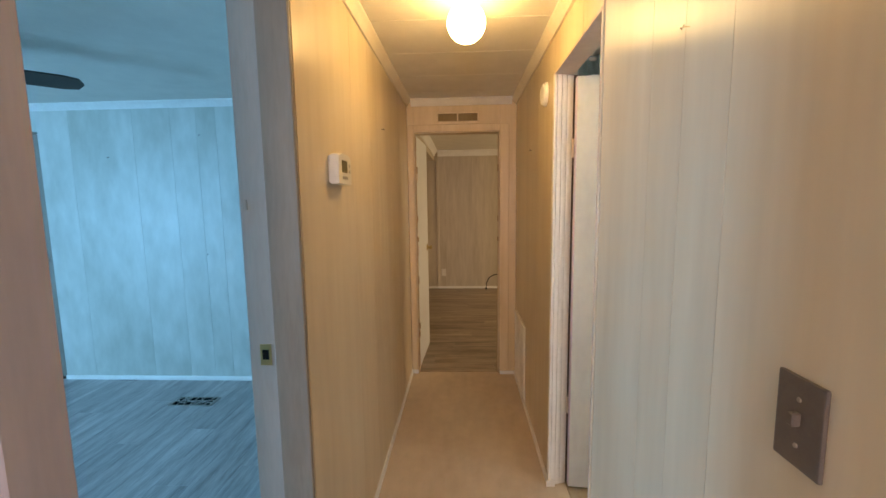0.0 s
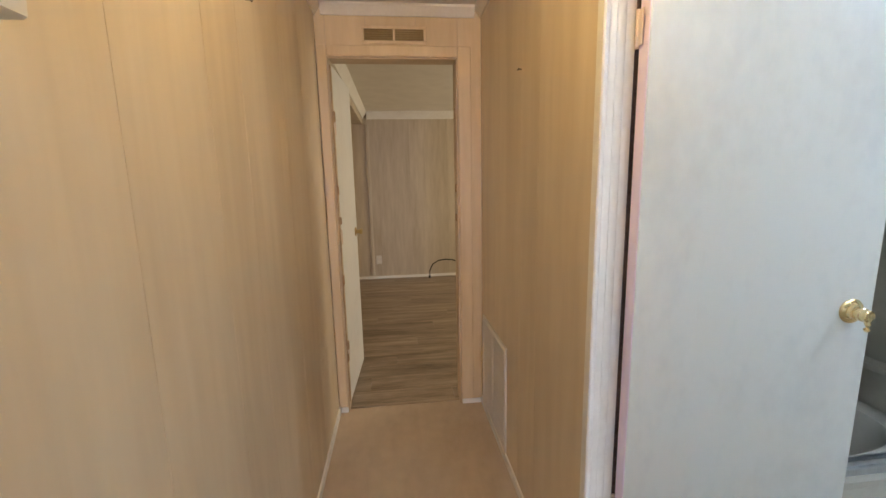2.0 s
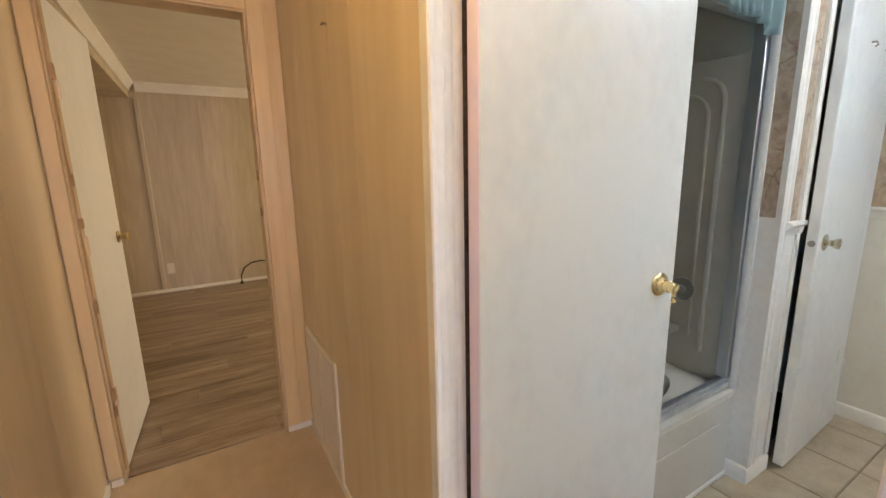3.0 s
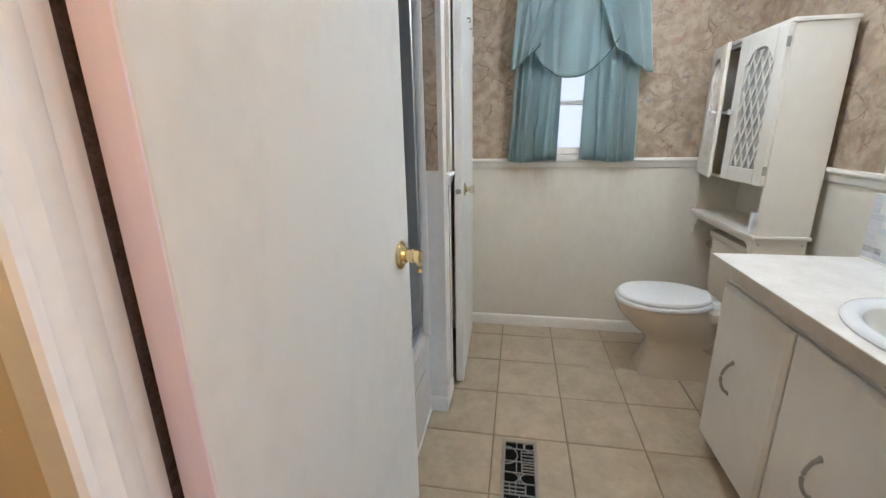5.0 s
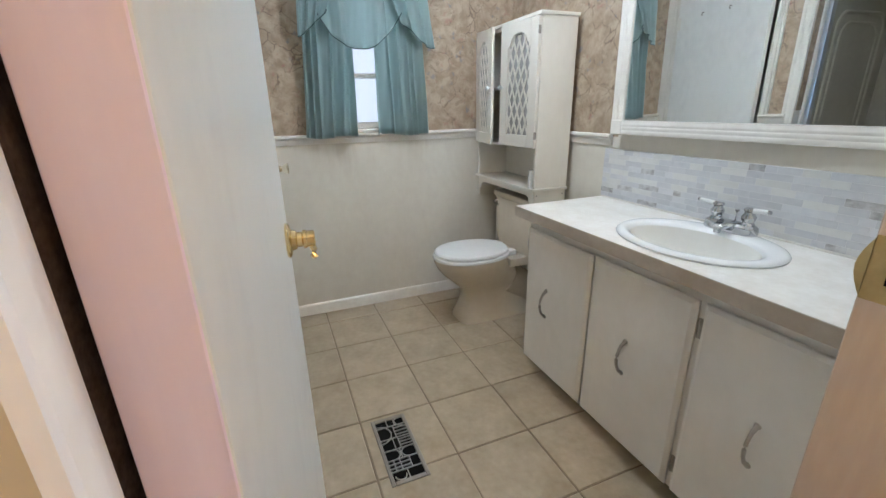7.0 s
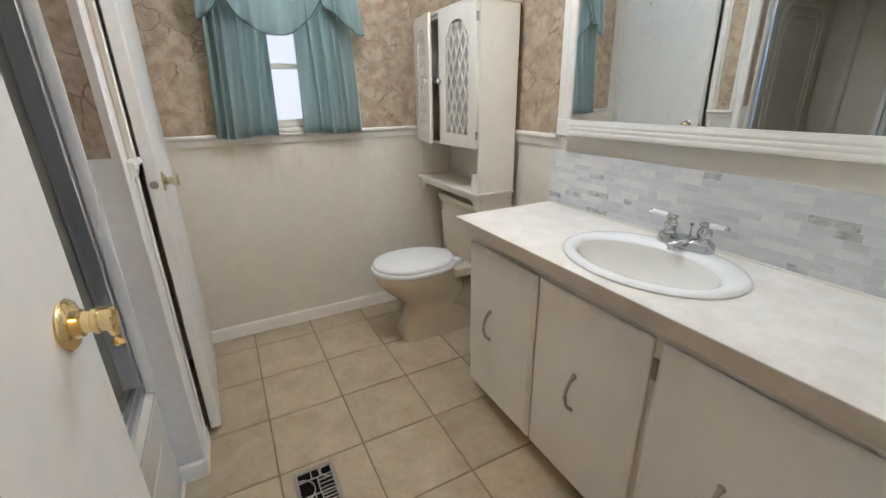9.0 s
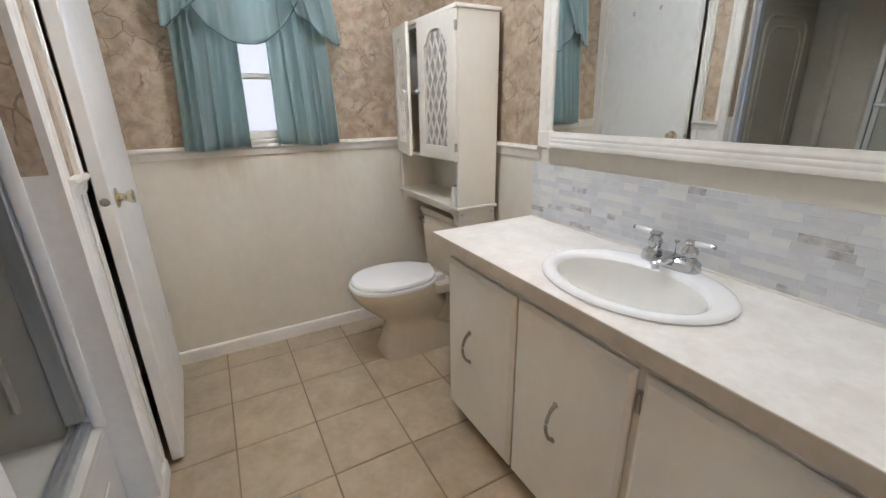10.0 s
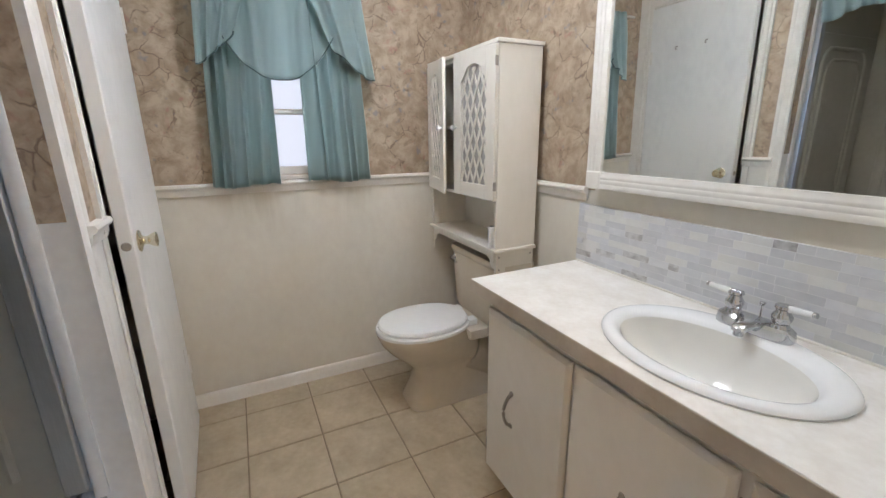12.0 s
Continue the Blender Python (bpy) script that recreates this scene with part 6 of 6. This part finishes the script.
# marble mosaic behind the vanity
splash = structure("backsplash", boxes(((VX0, BY0 + 0.0005, CT + 0.001), (1.882, BY0 + 0.010, 1.013))), M_MORTAR, "pale marble mosaic backsplash above the vanity top", "backsplash")
rng, tone = random.Random(5), random.Random(23)
mesh_cache = {}
rows = 10
rh = (1.013 - CT - 0.001) / rows
for r in range(rows):
    x = 1.882
    first = True
    while x > VX0 + 0.012:
        w = rng.choice((0.036, 0.052, 0.070, 0.070, 0.088, 0.104))
        if first:
            w, first = rng.choice((0.03, 0.05, 0.076)), False
        w = min(w, x - VX0)
        kind = tone.random()
        dark = 2 if kind < 0.085 else 1 if kind < 0.30 else 0
        key = (round(w, 3), dark)
        if key not in mesh_cache:
            b = bmesh.new()
            rings(b, [[(e, y, e), (w - e, y, e), (w - e, y, rh - e), (e, y, rh - e)] for y, e in ((0, 0.0006), (0.0003, 0.0006), (0.0006, 0.0010))])
            me = bpy.data.meshes.new("tile")
            b.to_mesh(me)
            b.free()
            me.materials.append((M_MARBLE, M_MARBLE_PALE, M_MARBLE_DARK)[dark])
            mesh_cache[key] = me
        piece("tile", mesh_cache[key], splash, (x - w, BY0 + 0.0102, CT + 0.001 + r * rh))
        x -= w

# laminate boards
boards = {}


def board_mesh(w, h, material):
    key = (round(w, 3), round(h, 3), material.name)
    if key not in boards:
        b = bmesh.new()
        rings(b, [[(e, e, z), (w - e, e, z), (w - e, h - e, z), (e, h - e, z)] for z, e in ((-0.011, 0.0003), (-0.001, 0.0003), (0.0, 0.0012))])
        me = bpy.data.meshes.new("plank")
        b.to_mesh(me)
        b.free()
        me.materials.append(material)
        boards[key] = me
    return boards[key]


def boarding(name, label, x0, x1, y0, y1, along_x, material, wide=0.18, long=1.22):
    top = tagged(new(name), label, "floor", "", "structure")
    a0, a1, b0, b1 = (x0, x1, y0, y1) if along_x else (y0, y1, x0, x1)
    b, k = b0, 0
    while b < b1 - 0.01:
        w = min(wide, b1 - b)
        a = a0 - (k * 0.43 % 1.0) * long
        while a < a1 - 0.01:
            s, e = max(a, a0), min(a + long, a1)
            if e - s > 0.02:
                if along_x:
                    piece("plank", board_mesh(e - s, w, material), top, (s, b, 0))
                else:
                    piece("plank", board_mesh(w, e - s, material), top, (b, s, 0))
            a += long
        b += w
        k += 1


boarding("floor_end_room", "grey-brown oak laminate floor of the end room", -0.95, 3.4, 3.4, 6.7, True, M_PLANK)
boarding("floor_bedroom", "grey oak laminate floor of the bedroom", -5.0, WX0, -1.5, 3.2, False, M_PLANK_B)
